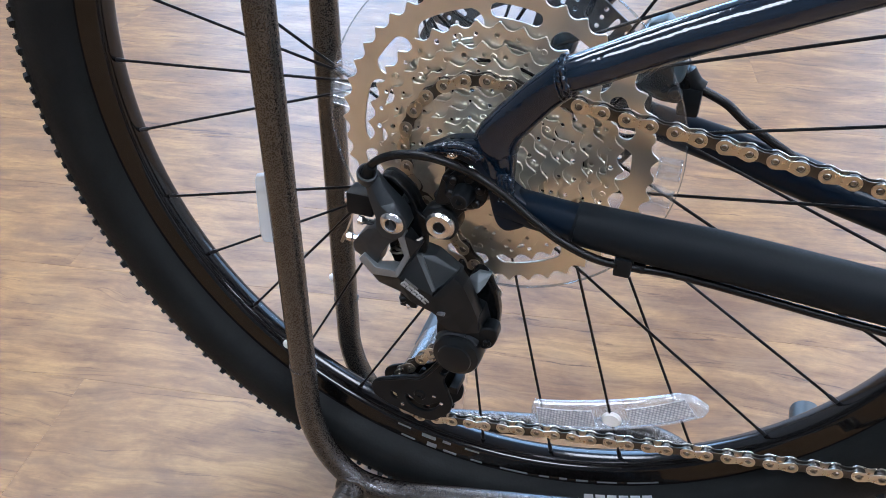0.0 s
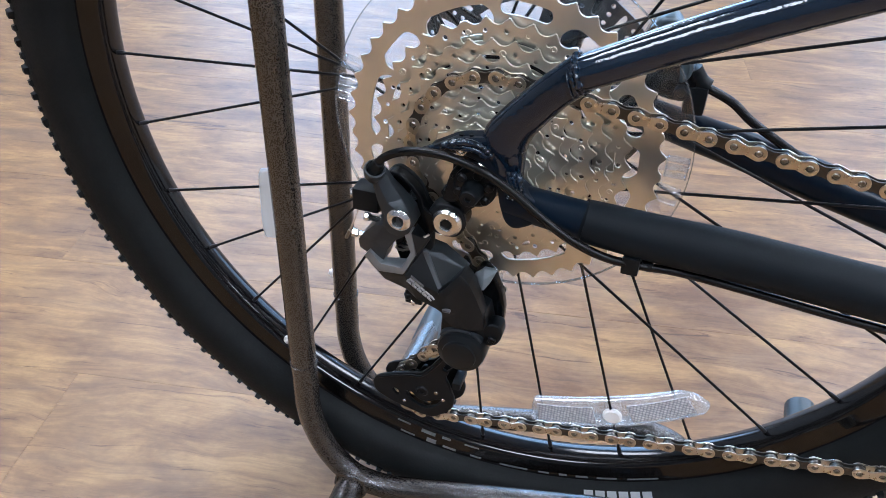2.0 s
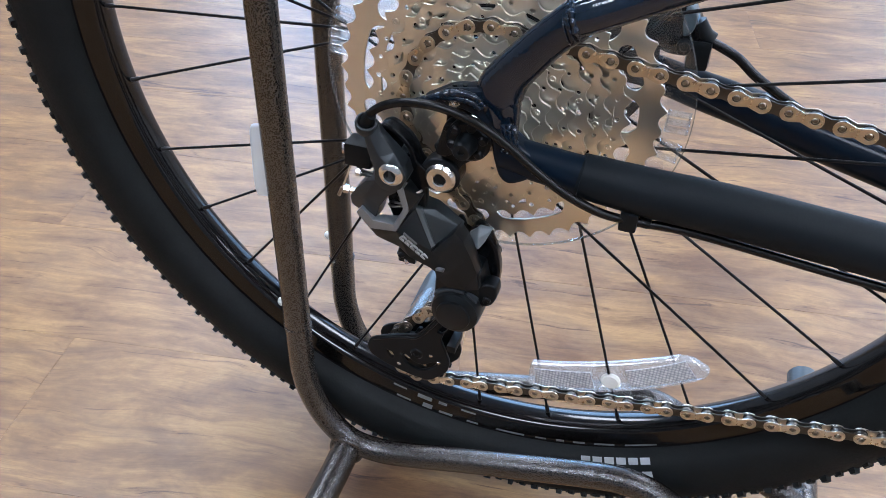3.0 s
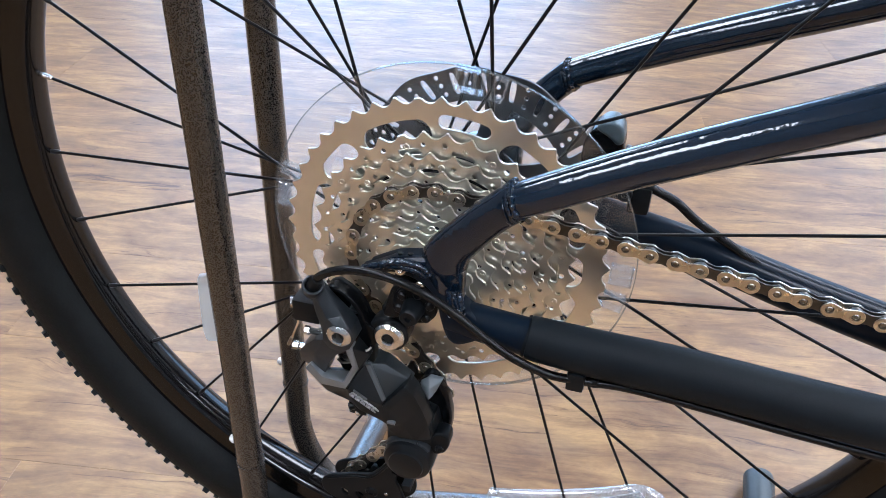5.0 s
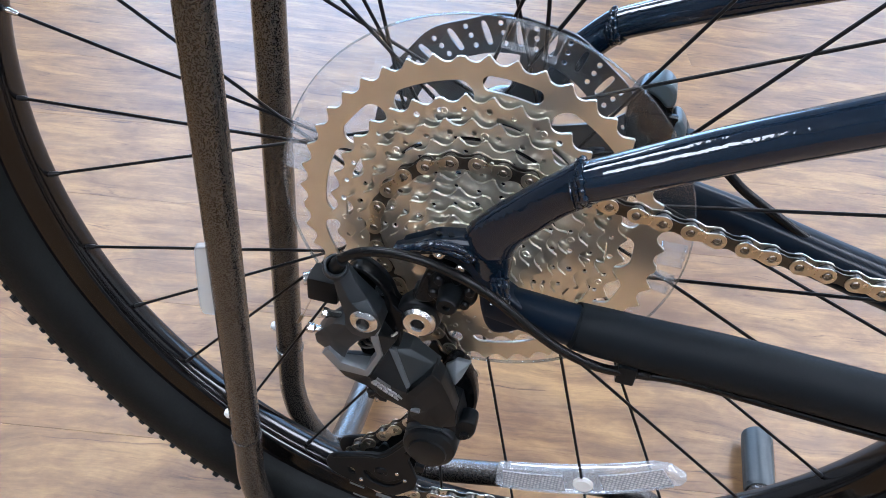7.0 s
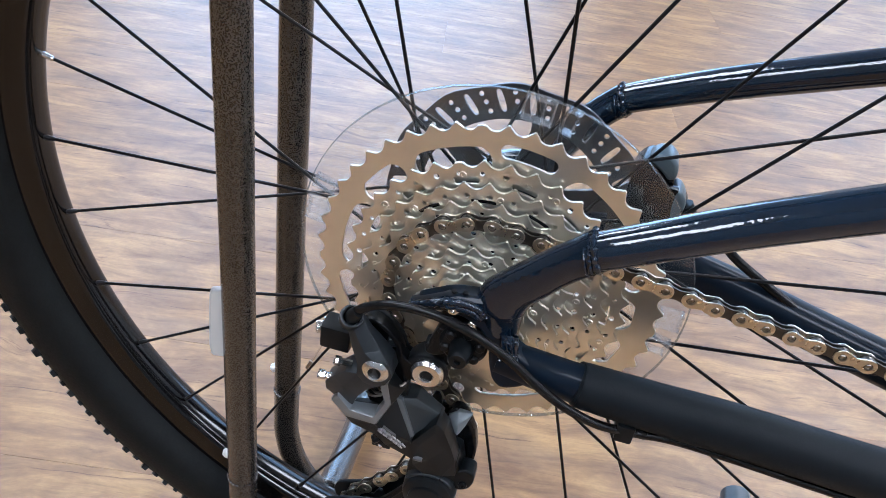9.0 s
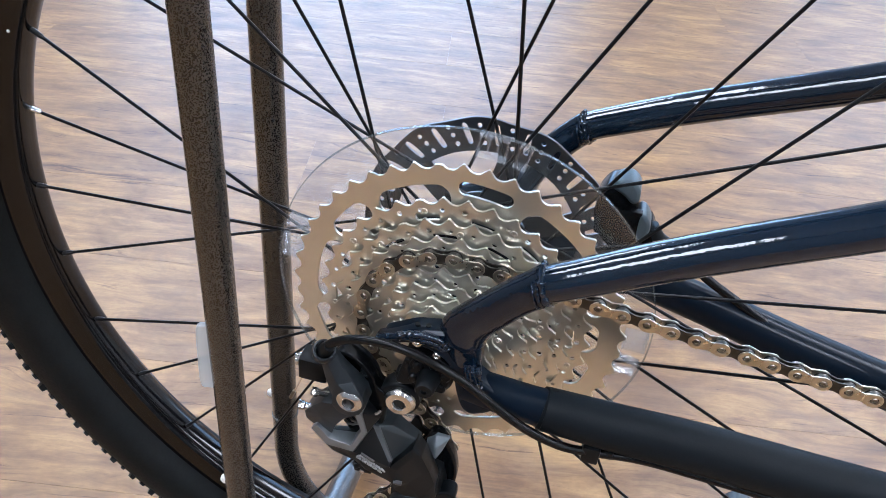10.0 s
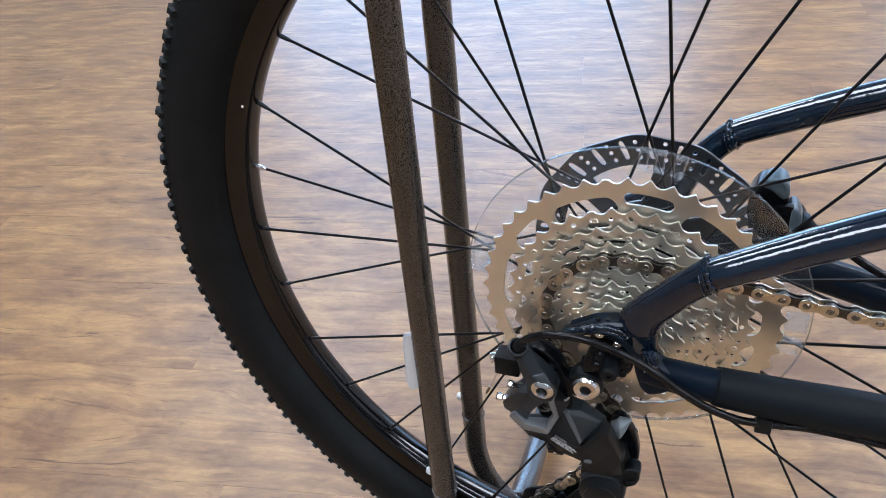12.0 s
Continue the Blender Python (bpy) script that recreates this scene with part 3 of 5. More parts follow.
wave = [((0.0800 + 0.0009 * math.sin(12 * a)) * math.cos(a), (0.0800 + 0.0009 * math.sin(12 * a)) * math.sin(a)) for a in (2 * math.pi * k / 144 for k in range(144))]
for k in range(6):
    a = math.pi * k / 3 + 0.35
    win6 = [(0.0585 * math.cos(a + t), 0.0585 * math.sin(a + t)) for t in np.linspace(0.12, 0.92, 7)] + [(0.0300 * math.cos(a + t), 0.0300 * math.sin(a + t)) for t in np.linspace(0.78, 0.30, 4)]
    holes.append(rounded(win6, 0.2, 1))
rotor = part("brake_rotor", plate("brake_rotor", [wave, circle(0, 0, 0.018, 24)] + holes, ROT_Y - 0.0009, ROT_Y + 0.0009, 0.0002, 0), ROTOR, bike, "drilled steel disc-brake rotor")
for k in range(6):
    a = math.pi * k / 3
    part("rotor_bolt", knob(0.0042, -0.003, 0.001, 0.0004, 12, (0.022 * math.cos(a), ROT_Y - 0.0009, 0.022 * math.sin(a)), hole=0.0016), ALLOY, rotor)

# clear spoke protector behind the cassette
PRO_Y = -0.0156
prot = part("spoke_protector", plate("spoke_protector", [circle(0, 0, 0.1090, 120), circle(0, 0, 0.046, 60)], PRO_Y - 0.0009, PRO_Y + 0.0009, 0.0003, 1), CLEAR, bike, "clear plastic spoke protector disc behind the cassette")
prot.visible_shadow = False
lip = part("lip", lathe([(0.1086, PRO_Y - 0.0011), (0.1092, PRO_Y - 0.0011), (0.1092, PRO_Y + 0.0011), (0.1087, PRO_Y + 0.0011)], 120, True), CLEAR_EDGE, prot, "raised clear rim")
lip.visible_shadow = False
for a, wide, bays in ((85.4, 0.0085, 3), (76.4, 0.0034, 1), (173.0, 0.0085, 3), (163.5, 0.0034, 1), (-1.0, 0.0060, 2), (-11.6, 0.0050, 1), (-91, 0.0085, 3), (-101, 0.0034, 1)):
    c, s = math.cos(radians(a)), math.sin(radians(a))
    cl = bmesh.new()
    for zz in np.linspace(-wide, wide, bays + 1):
        box(cl, (-0.0058, -0.0048, zz - 0.0007), (0.0058, 0.0040, zz + 0.0007))
    for xx in (-0.0058, 0.0046):
        box(cl, (xx, -0.0047, -wide - 0.0007), (xx + 0.0012, 0.0040, wide + 0.0007))
    tab = part("spoke_clip", bevelled(cl, 0.0003, 1), CLIPS, prot, "moulded clear clip" if a == 85.4 else "", Matrix.Translation((0.1010 * c, PRO_Y + 0.002, 0.1010 * s)) @ Matrix.Rotation(radians(-a), 4, "Y") @ Matrix.Diagonal((1.12, 0.7, 0.85, 1)))
    tab.visible_shadow = False

# cassette: ten sprockets
TEETH = (46, 37, 32, 28, 24, 21, 18, 15, 13, 11)
STEP, FIRST_Y, PITCH = 0.00395, -0.0266, 0.0127


def pitch_radius(t):
    return PITCH / 2 / math.sin(math.pi / t)


def sprocket_outline(t, phase=0.0, lift=0.0031):
    """Round roller seats with short, leaning teeth between; every few teeth one is cut low to let the chain climb."""
    r, seat = pitch_radius(t), 0.0050
    half_pitch = PITCH / 2
    pts = []
    for k in range(t):
        a = 2 * math.pi * (k + phase) / t
        gate = k % max(t // 4, 3) == 1
        local = [(seat * math.sin(radians(f)), r + lift - seat * math.cos(radians(f))) for f in (-60, -40, -20, 0, 20, 40, 60)]
        top = 0.0008 if gate else 0.0021
        local += [(0.0053, r + 0.6 * top), (half_pitch - 0.0007, r + top), (half_pitch + 0.0006, r + top), (half_pitch + 0.0010, r + 0.6 * top)]
        for tx, rad in local:
            b = a + tx / r
            pts.append((rad * math.cos(b), rad * math.sin(b)))
    return pts


# chain: pins along tangents round the sprocket, the guide pulley and the tension pulley
CH_Y = FIRST_Y - 4 * STEP
C_S, R_S = (0.0, 0.0), pitch_radius(24)
C_G, R_G = (-0.0115, -0.0995), pitch_radius(11)
C_T, R_T = (-0.0390, -0.2023), pitch_radius(11)
IN_HEAD, OUT_HEAD = math.pi - 0.128, 0.183


def touch(c, r, head, ccw):
    s = 1 if ccw else -1
    return (c[0] + s * r * math.sin(head), c[1] - s * r * math.cos(head))


def cross_heading(c1, r1, w1, c2, r2, w2, near):
    best = None
    for k in range(7200):
        h = near - 1.2 + 2.4 * k / 7200
        a, b = touch(c1, r1, h, w1), touch(c2, r2, h, w2)
        d = math.hypot(b[0] - a[0], b[1] - a[1])
        err = abs((b[0] - a[0]) * math.sin(h) - (b[1] - a[1]) * math.cos(h)) / d
        if (b[0] - a[0]) * math.cos(h) + (b[1] - a[1]) * math.sin(h) > 0 and (best is None or err < best[0]):
            best = (err, h)
    return best[1]


H1 = cross_heading(C_S, R_S, True, C_G, R_G, False, math.radians(-55))
H2 = cross_heading(C_G, R_G, False, C_T, R_T, True, math.radians(-127))
path = []
p = touch(C_S, R_S, IN_HEAD, True)
path += [(p[0] - 0.3746 * math.cos(IN_HEAD), p[1] - 0.3746 * math.sin(IN_HEAD)), p]


def sweep(c, r, h0, h1, ccw, n=60):
    return [touch(c, r, h0 + (h1 - h0) * k / n, ccw) for k in range(n + 1)]


path += sweep(C_S, R_S, IN_HEAD, H1 + 2 * math.pi, True)
path += sweep(C_G, R_G, H1, H2, False)
path += sweep(C_T, R_T, H2, OUT_HEAD, True)
p = path[-1]
path.append((p[0] + 0.46 * math.cos(OUT_HEAD), p[1] + 0.46 * math.sin(OUT_HEAD)))


def pins_along(path, step):
    out, i, cur = [path[0]], 0, np.array(path[0])
    while True:
        while i + 1 < len(path) and np.hypot(*(np.array(path[i + 1]) - cur)) < step:
            i += 1
        if i + 1 >= len(path):
            return out
        a, b = np.array(path[i]), np.array(path[i + 1])
        if np.hypot(*(a - cur)) > step:
            a = cur
        lo, hi = 0.0, 1.0
        for _ in range(40):
            m = (lo + hi) / 2
            if np.hypot(*(a + (b - a) * m - cur)) < step:
                lo = m
            else:
                hi = m
        cur = a + (b - a) * lo
        out.append(tuple(cur))


PINS = pins_along(path, PITCH)


def seat_phase(c, r, t):
    """The turn, in teeth, that puts a tooth gap under a pin that lies on this wheel."""
    on = [q for q in PINS if abs(math.hypot(q[0] - c[0], q[1] - c[1]) - r) < 0.0004]
    q = on[len(on) // 2]
    return math.atan2(q[1] - c[1], q[0] - c[0]) / (2 * math.pi) * t


# cut-outs of the largest sprocket: two angles and two radii each, narrow and wide by turns
SLOTS = ((73.0, 93.5, 0.0778, 0.0856), (95.8, 127.0, 0.0660, 0.0823), (131.5, 152.0, 0.0700, 0.0834), (154.5, 188.0, 0.0650, 0.0806), (191.0, 212.0, 0.0740, 0.0838), (215.0, 248.0, 0.0670, 0.0820),
         (251.0, 271.0, 0.0778, 0.0850), (274.0, 308.0, 0.0670, 0.0820), (311.0, 331.0, 0.0740, 0.0835), (334.0, 351.0, 0.0670, 0.0812), (354.5, 371.0, 0.0670, 0.0805), (374.0, 393.0, 0.0740, 0.0835), (396.5, 427.5, 0.0670, 0.0840))
cassette = part("cassette", lathe([(0.0, -0.0645), (0.0110, -0.0645), (0.0150, -0.0640), (0.0162, -0.0620), (0.0172, -0.0600), (0.0172, -0.0260), (0.0, -0.0260)], 40), DARKSPR, bike, "ten-speed cassette of satin nickel sprockets")
rivet_mesh = mesh_of(lathe([(0, -0.0004), (0.0007, -0.0004), (0.0009, -0.0008), (0.0017, -0.0007), (0.0020, 0.0), (0, 0.0)], 12), "rivet")
rivet_mesh.materials.append(SPROCKET)
for n, t in enumerate(TEETH):
    y = FIRST_Y - n * STEP
    r = pitch_radius(t)
    outline = sprocket_outline(t, seat_phase(C_S, R_S, 24), 0.0016) if n == 4 else sprocket_outline(t, 0.37 * n + 0.25)
    cut = []
    if n == 0:
        bore = 0.0545
        for a0, a1, r0, r1 in SLOTS:
            rm, c = (r0 + r1) / 2, math.degrees((r1 - r0) * 0.36 / r1)
            wide = [(r1, a) for a in np.linspace(a0 + c, a1 - c, 9)] + [(rm + 0.3 * (r1 - r0), a1 - 0.3 * c), (rm, a1), (rm - 0.3 * (r1 - r0), a1 - 0.3 * c)]
            wide += [(r0, a) for a in np.linspace(a1 - c, a0 + c, 9)] + [(rm - 0.3 * (r1 - r0), a0 + 0.3 * c), (rm, a0), (rm + 0.3 * (r1 - r0), a0 + 0.3 * c)]
            cut.append(rounded([(q * math.cos(radians(u)), q * math.sin(radians(u))) for q, u in wide], 0.25, 1))
    else:
        nxt = pitch_radius(TEETH[n + 1]) if n < 9 else 0.016
        bore = max(min(nxt - 0.0036, r - 0.0088), 0.0160)
        count = max(8, t)
        for k in range(count):
            a0 = 2 * math.pi * (k + 0.2 * n) / count
            rr = r - (0.0052 if k % 2 or n < 3 else 0.0066)
            if rr - 0.002 > bore:
                cut.append(circle(rr * math.cos(a0), rr * math.sin(a0), 0.0012 if k % 3 else 0.0015, 10))
        if 2 < n < 8:
            # short slots under the teeth
            count, rm = max(5, t // 4), r - 0.0098
            if rm - 0.0022 > bore:
                for k in range(count):
                    a0 = 2 * math.pi * (k + 0.07 + 0.23 * n) / count
                    cut.append([(q * math.cos(a0 + w / q), q * math.sin(a0 + w / q)) for q, w in ((rm + 0.0012, -0.0028), (rm + 0.0012, 0.0028), (rm + 0.0004, 0.0036), (rm - 0.0008, 0.0034), (rm - 0.0012, 0.0026), (rm - 0.0012, -0.0026), (rm - 0.0006, -0.0036), (rm + 0.0006, -0.0036))])
        if n < 3:
            # windows behind the next sprocket's teeth
            count, rm, hh = max(8, t * 2 // 5), nxt + (0.0010 if n == 1 else -0.0006), 0.0020 if n == 1 else 0.0013
            for k in range(count):
                a0, w = 2 * math.pi * (k + 0.13 * n) / count, 2 * math.pi / count * 0.22
                ring = [(rm + hh, a0 + w * f) for f in (-0.9, -0.45, 0, 0.45, 0.9)] + [(rm + 0.5 * hh, a0 + w), (rm - 0.5 * hh, a0 + w)]
                ring += [(rm - hh, a0 + w * f) for f in (0.9, 0.45, 0, -0.45, -0.9)] + [(rm - 0.5 * hh, a0 - w), (rm + 0.5 * hh, a0 - w)]
                cut.append([(q * math.cos(u), q * math.sin(u)) for q, u in ring])
    spr = part("sprocket", plate("sprocket", [outline, circle(0, 0, bore, 48)] + cut, y - 0.00085, y + 0.00085, 0.00018, 1), SPROCKET, cassette, "largest sprocket with long cut-outs" if n == 0 else "")
    if n:
        hold = lathe([(bore - 0.001 if bore > 0.018 else 0.0165, y + 0.001), (bore + 0.0022, y + 0.001), (bore + 0.0022, y + STEP - 0.001), (bore - 0.001 if bore > 0.018 else 0.0165, y + STEP - 0.001)], 40, True)
        part("spacer", hold, ALLOY, cassette)
    if 0 < n < 8:
        count = max(5, t // 4)
        for k in range(count):
            a0 = 2 * math.pi * (k + 0.37 + 0.31 * n) / count
            rr = r - 0.0058
            part("rivet", rivet_mesh, SPROCKET, cassette, "", Matrix.Translation((rr * math.cos(a0), y - 0.0008, rr * math.sin(a0))))

# chain links
def link_plate(waist, end):
    pts = []
    for cx, a0, a1 in ((PITCH / 2, -110, 110), (-PITCH / 2, 70, 290)):
        for k in range(11):
            a = radians(a0 + (a1 - a0) * k / 10)
            pts.append((cx + end * math.cos(a), end * math.sin(a)))
        pts.append((0, waist if a0 < 0 else -waist))
    return pts


def joined(meshes, name):
    bm = bmesh.new()
    for me in meshes:
        bm.from_mesh(me)
    return mesh_of(bm, name)


outer_link = joined([plate("a", [link_plate(0.0026, 0.0042)] + [circle(sx * PITCH / 2, 0, 0.0021, 14) for sx in (-1, 1)], y, y + 0.0010, 0.0002, 1) for y in (-0.0031, 0.0021)]
                    + [mesh_of(knob(0.0017, -0.00315, 0.00315, 0.0004, 14, (sx * PITCH / 2, 0, 0), hole=0.0011), "a") for sx in (-1, 1)], "outer_link")
outer_link.materials.append(CHAIN)
outer_link.materials.append(DARKSPR)
for face in outer_link.polygons:
    # the riveted pin ends are duller than the plates
    if math.hypot(abs(face.center.x) - PITCH / 2, face.center.z) < 0.00165:
        face.material_index = 1
inner_link = joined([plate("a", [link_plate(0.0029, 0.0041)], y, y + 0.0009, 0.0002, 1) for y in (-0.0020, 0.0011)]
                    + [mesh_of(knob(0.0038, -0.0012, 0.0012, 0.0003, 16, (sx * PITCH / 2, 0, 0)), "a") for sx in (-1, 1)], "inner_link")
inner_link.materials.append(CHAIN_IN)
chain = None
for k, (a, b) in enumerate(zip(PINS, PINS[1:])):
    m = Matrix.Translation(((a[0] + b[0]) / 2, CH_Y, (a[1] + b[1]) / 2)) @ Matrix.Rotation(-math.atan2(b[1] - a[1], b[0] - a[0]), 4, "Y")
    if chain is None:
        chain = part("chain", inner_link, CHAIN_IN, bike, "silver roller chain with dark inner links", m)
        base = m.inverted()
    else:
        part("outer_link" if k % 2 else "inner_link", outer_link if k % 2 else inner_link, CHAIN, chain, "", base @ m)

# frame: stays, dropouts, guard
for side, tag in ((-1, "near"), (1, "far")):
    y = 0.079 * side
    seat = tube([(0.046, y, 0.0722, 0.0086), (0.060, y, 0.0795, 0.0089), (0.11, 0.0735 * side, 0.1030, 0.0095), (0.19, 0.0655 * side, 0.1368, 0.0102), (0.30, 0.055 * side, 0.1840, 0.0108), (0.42, 0.045 * side, 0.2360, 0.0108)], None, 24, 6)
    stay = part("seat_stay", seat, NAVY, bike, "glossy dark navy seat stay tube")
    bead = [(0.0492 - 0.0033 * math.cos(a), y + 0.0092 * math.sin(a), 0.0742 + 0.0083 * math.cos(a)) for a in (2 * math.pi * k / 36 for k in range(37))]
    rough = [(bx, by, bz, 0.0014 + 0.0004 * math.sin(2.3 * k) + 0.0003 * math.sin(5.1 * k)) for k, (bx, by, bz) in enumerate(bead)]
    part("weld_bead", tube(rough, None, 8, 3), NAVY_CAST, stay, "rippled painted weld")
    for back, thick in ((0.0026, 0.0008), (0.0052, 0.0005)):
        ripple = [(bx - 0.68 * back, by * (1 - 0.02 * back), bz - 0.72 * back, thick + 0.0003 * math.sin(3.1 * k + 900 * back)) for k, (bx, by, bz) in enumerate(bead)]
        part("weld_bead", tube(ripple, None, 8, 3), NAVY_CAST, stay)
    arm = tube([(0.0200, 0.0705 * side, -0.0060, 0.0066), (0.0175, 0.0712 * side, 0.0040, 0.0078), (0.0155, 0.0712 * side, 0.0150, 0.0100), (0.0140, 0.0715 * side, 0.0275, 0.0124), (0.0188, 0.0735 * side, 0.0382, 0.0110), (0.0265, 0.0760 * side, 0.0490, 0.0101), (0.0370, 0.0778 * side, 0.0618, 0.0095), (0.0440, y, 0.0690, 0.0095), (0.0480, y, 0.0726, 0.0098), (0.0500, y, 0.0744, 0.0098)], None, 28, 6, 0.86)
    part("dropout_arm", arm, NAVY_ARM, bike, "curved forged arm of the dropout")
near_cs = tube([(0.018, -0.0715, -0.0065, 0.0100), (0.040, -0.0715, -0.0092, 0.0106), (0.062, -0.0705, -0.0120, 0.0110), (0.10, -0.068, -0.0158, 0.0124), (0.14, -0.065, -0.0190, 0.0130), (0.21, -0.060, -0.0272, 0.0135), (0.30, -0.053, -0.0375, 0.0142), (0.42, -0.045, -0.0510, 0.0150)], None, 28, 6, 0.85)
cs = part("chain_stay", near_cs, NAVY_SATIN, bike, "dark navy chain stay under a black rubber guard")
guard = tube([(0.0590, -0.0706, -0.0116, 0.0112), (0.0610, -0.0706, -0.0119, 0.0121), (0.0640, -0.0705, -0.0122, 0.0124), (0.10, -0.068, -0.0158, 0.0134), (0.14, -0.065, -0.0190, 0.0140), (0.21, -0.060, -0.0272, 0.0145), (0.30, -0.053, -0.0375, 0.0152), (0.41, -0.0455, -0.0500, 0.0160)], None, 28, 6, 0.88)
part("chain_stay_guard", guard, GUARD, cs, "black rubber guard sleeve")
far_cs = tube([(0.012, 0.0715, -0.006, 0.0095), (0.06, 0.0700, -0.0095, 0.0108), (0.11, 0.0650, -0.0180, 0.0124), (0.15, 0.0615, -0.0252, 0.0132), (0.205, 0.0570, -0.0375, 0.0140), (0.27, 0.0520, -0.0500, 0.0148), (0.34, 0.048, -0.062, 0.0155), (0.42, 0.045, -0.074, 0.0160)], None, 24, 6, 0.9)
part("chain_stay", far_cs, NAVY_SATIN, bike, "dark navy chain stay tube")

drop_out = rounded(mm([(-28, 17), (-19.5, 22), (-10.7, 27.2), (-1.3, 29.0), (8, 31), (17, 37), (24.5, 30), (21.5, 17), (23.5, 6), (29, 2.0), (36, -2.0), (40, -7), (39, -12), (36, -14.5), (31, -18.5), (23.5, -22), (18, -18.5), (14.3, -7.2), (12.4, 3.4), (8.0, 12), (-1, 17), (-12, 18.5), (-22, 13.5)]), 0.22, 2)
drop = part("dropout", plate("dropout", [drop_out], -0.0790, -0.0660, 0.0024, 3), NAVY_SATIN, bike, "dark navy forged dropout")
shelf_front = [(-0.0285, 0.0160), (-0.0195, 0.0212), (-0.0107, 0.0264), (-0.0013, 0.0282), (0.0080, 0.0300)]
sh = bmesh.new()
rows_ = []
for k, (x, z) in enumerate(shelf_front):
    rows_.append([sh.verts.new(q) for q in ((x, -0.0795, z - 0.0022), (x, -0.0795, z), (x - 0.001, -0.0780, z + 0.0012), (x - 0.001, -0.0705, z - 0.0002), (x - 0.001, -0.0690, z - 0.0014), (x, -0.0690, z - 0.0030))])
for a, b in zip(rows_, rows_[1:]):
    for k in range(6):
        sh.faces.new((a[k], a[(k + 1) % 6], b[(k + 1) % 6], b[k]))
sh.faces.new(rows_[0][::-1])
sh.faces.new(rows_[-1])
shelf = part("dropout_shelf", sh, NAVY_SATIN, drop, "flat upper edge of the dropout")
# no holes are cut: black discs stand for their shaded insides
for hx, hz in ((-0.0090, 0.0283), (-0.0035, 0.0291)):
    part("shelf_hole", lathe([(0, 0.0004), (0.0014, 0.0004), (0.0014, -0.0006), (0, -0.0006)], 12), PLASTIC, shelf, "", Matrix.Translation((hx, -0.0745, hz + 0.0002)) @ pose(0, 0, 0, 90))


def weld(points, r, turns, ripple=0.13):
    """A weld bead laid down in small overlapping ripples."""
    p = smooth_path(points, 14)
    rows = []
    for k, q in enumerate(p):
        u = turns * k / len(p)
        lump = 0.5 + 0.5 * noise.noise(Vector((q[0] * 900, q[2] * 900, turns)))
        saw = (u + 0.35 * math.sin(1.7 * u)) % 1.0
        rows.append((q[0], q[1] + 0.0005 * (lump - 0.5), q[2] + 0.0006 * (0.5 - lump), r * (1 + ripple * (1.2 - 1.6 * saw) + 0.35 * (lump - 0.5))))
    return tube(rows, None, 12, 1)


part("weld_bead", weld([(-0.0275, -0.0785, 0.0172), (-0.0195, -0.0800, 0.0218), (-0.0107, -0.0805, 0.0262), (-0.0020, -0.0805, 0.0276), (0.0045, -0.0803, 0.0262), (0.0085, -0.0795, 0.0222)], 0.0020, 9, 0.16), NAVY_CAST, drop, "rippled painted weld")
part("weld_bead", weld([(-0.0130, -0.0795, 0.0232), (-0.0060, -0.0806, 0.0246), (0.0010, -0.0806, 0.0240), (0.0066, -0.0800, 0.0212)], 0.0019, 6, 0.18), NAVY_CAST, drop)
for wx, wr in ((0.0195, 0.0018), (0.0222, 0.0022), (0.0248, 0.0019)):
    part("weld_bead", weld([(wx - 0.001, -0.0785, 0.0140), (wx, -0.0802, 0.0110), (wx + 0.0006, -0.0808, 0.0070), (wx + 0.0012, -0.0803, 0.0030), (wx + 0.0010, -0.0790, -0.0005)], wr, 4, 0.18), NAVY_CAST, drop)
hang_out = rounded(mm([(-14, 13), (-6, 17), (4, 16), (9, 9), (10.8, -1), (8, -10), (1, -16), (-6, -22), (-7, -33), (-15, -38), (-24, -35), (-25, -29), (-19, -22), (-15, -12), (-14.5, 0)]), 0.25, 2)
hang = part("derailleur_hanger", plate("derailleur_hanger", [hang_out, circle(-0.0151, -0.0281, 0.0030, 14)], -0.0715, -0.0635, 0.0012, 2), ALLOY, bike, "black bolt-on derailleur hanger")
# axle end: a lobed knob with a round button
axle = part("axle_end", knob(0.0122, -0.0800, -0.060, 0.0020, 32, (0.0005, 0, 0.0)), ALLOY, hang)
for k in range(6):
    a = math.pi * k / 3 + 0.3
    part("axle_lobe", knob(0.0027, -0.0818, -0.076, 0.0010, 12, (0.0005 + 0.0088 * math.cos(a), 0, 0.0088 * math.sin(a))), ALLOY, axle)
part("axle_button", lathe([(0, -0.0890), (0.0016, -0.0890), (0.0018, -0.0905), (0.0042, -0.0905), (0.0050, -0.0895), (0.0054, -0.0860), (0.0064, -0.0790), (0, -0.0790)], 28, at=(0.0004, 0, -0.0005)), PLASTIC, axle)
part("hanger_tab", plate("hanger_tab", [rounded(mm([(-13, 8), (-6, 9.5), (-4, 2), (-6, -9), (-12, -14), (-19, -13), (-16, -3)]), 0.22, 2)], -0.0770, -0.0700, 0.0014, 2), ALLOY, hang)
for bx, bz, br, by in ((-0.0073, 0.0215, 0.0030, -0.0806), (0.0027, 0.0132, 0.0022, -0.0785), (-0.0115, 0.0040, 0.0022, -0.0775), (-0.0165, -0.0085, 0.0024, -0.0765)):
    part("hanger_screw", knob(br, by, -0.069, 0.0006, 16, (bx, 0, bz), hole=br * 0.45), SILVER if bz > 0.01 else ALLOY, hang, "small silver screw" if bz > 0.01 else "")
part("dropout", plate("dropout", [[(x, z) for x, z in drop_out]], 0.0675, 0.0775, 0.0026, 3), NAVY, bike, "glossy navy forged dropout")

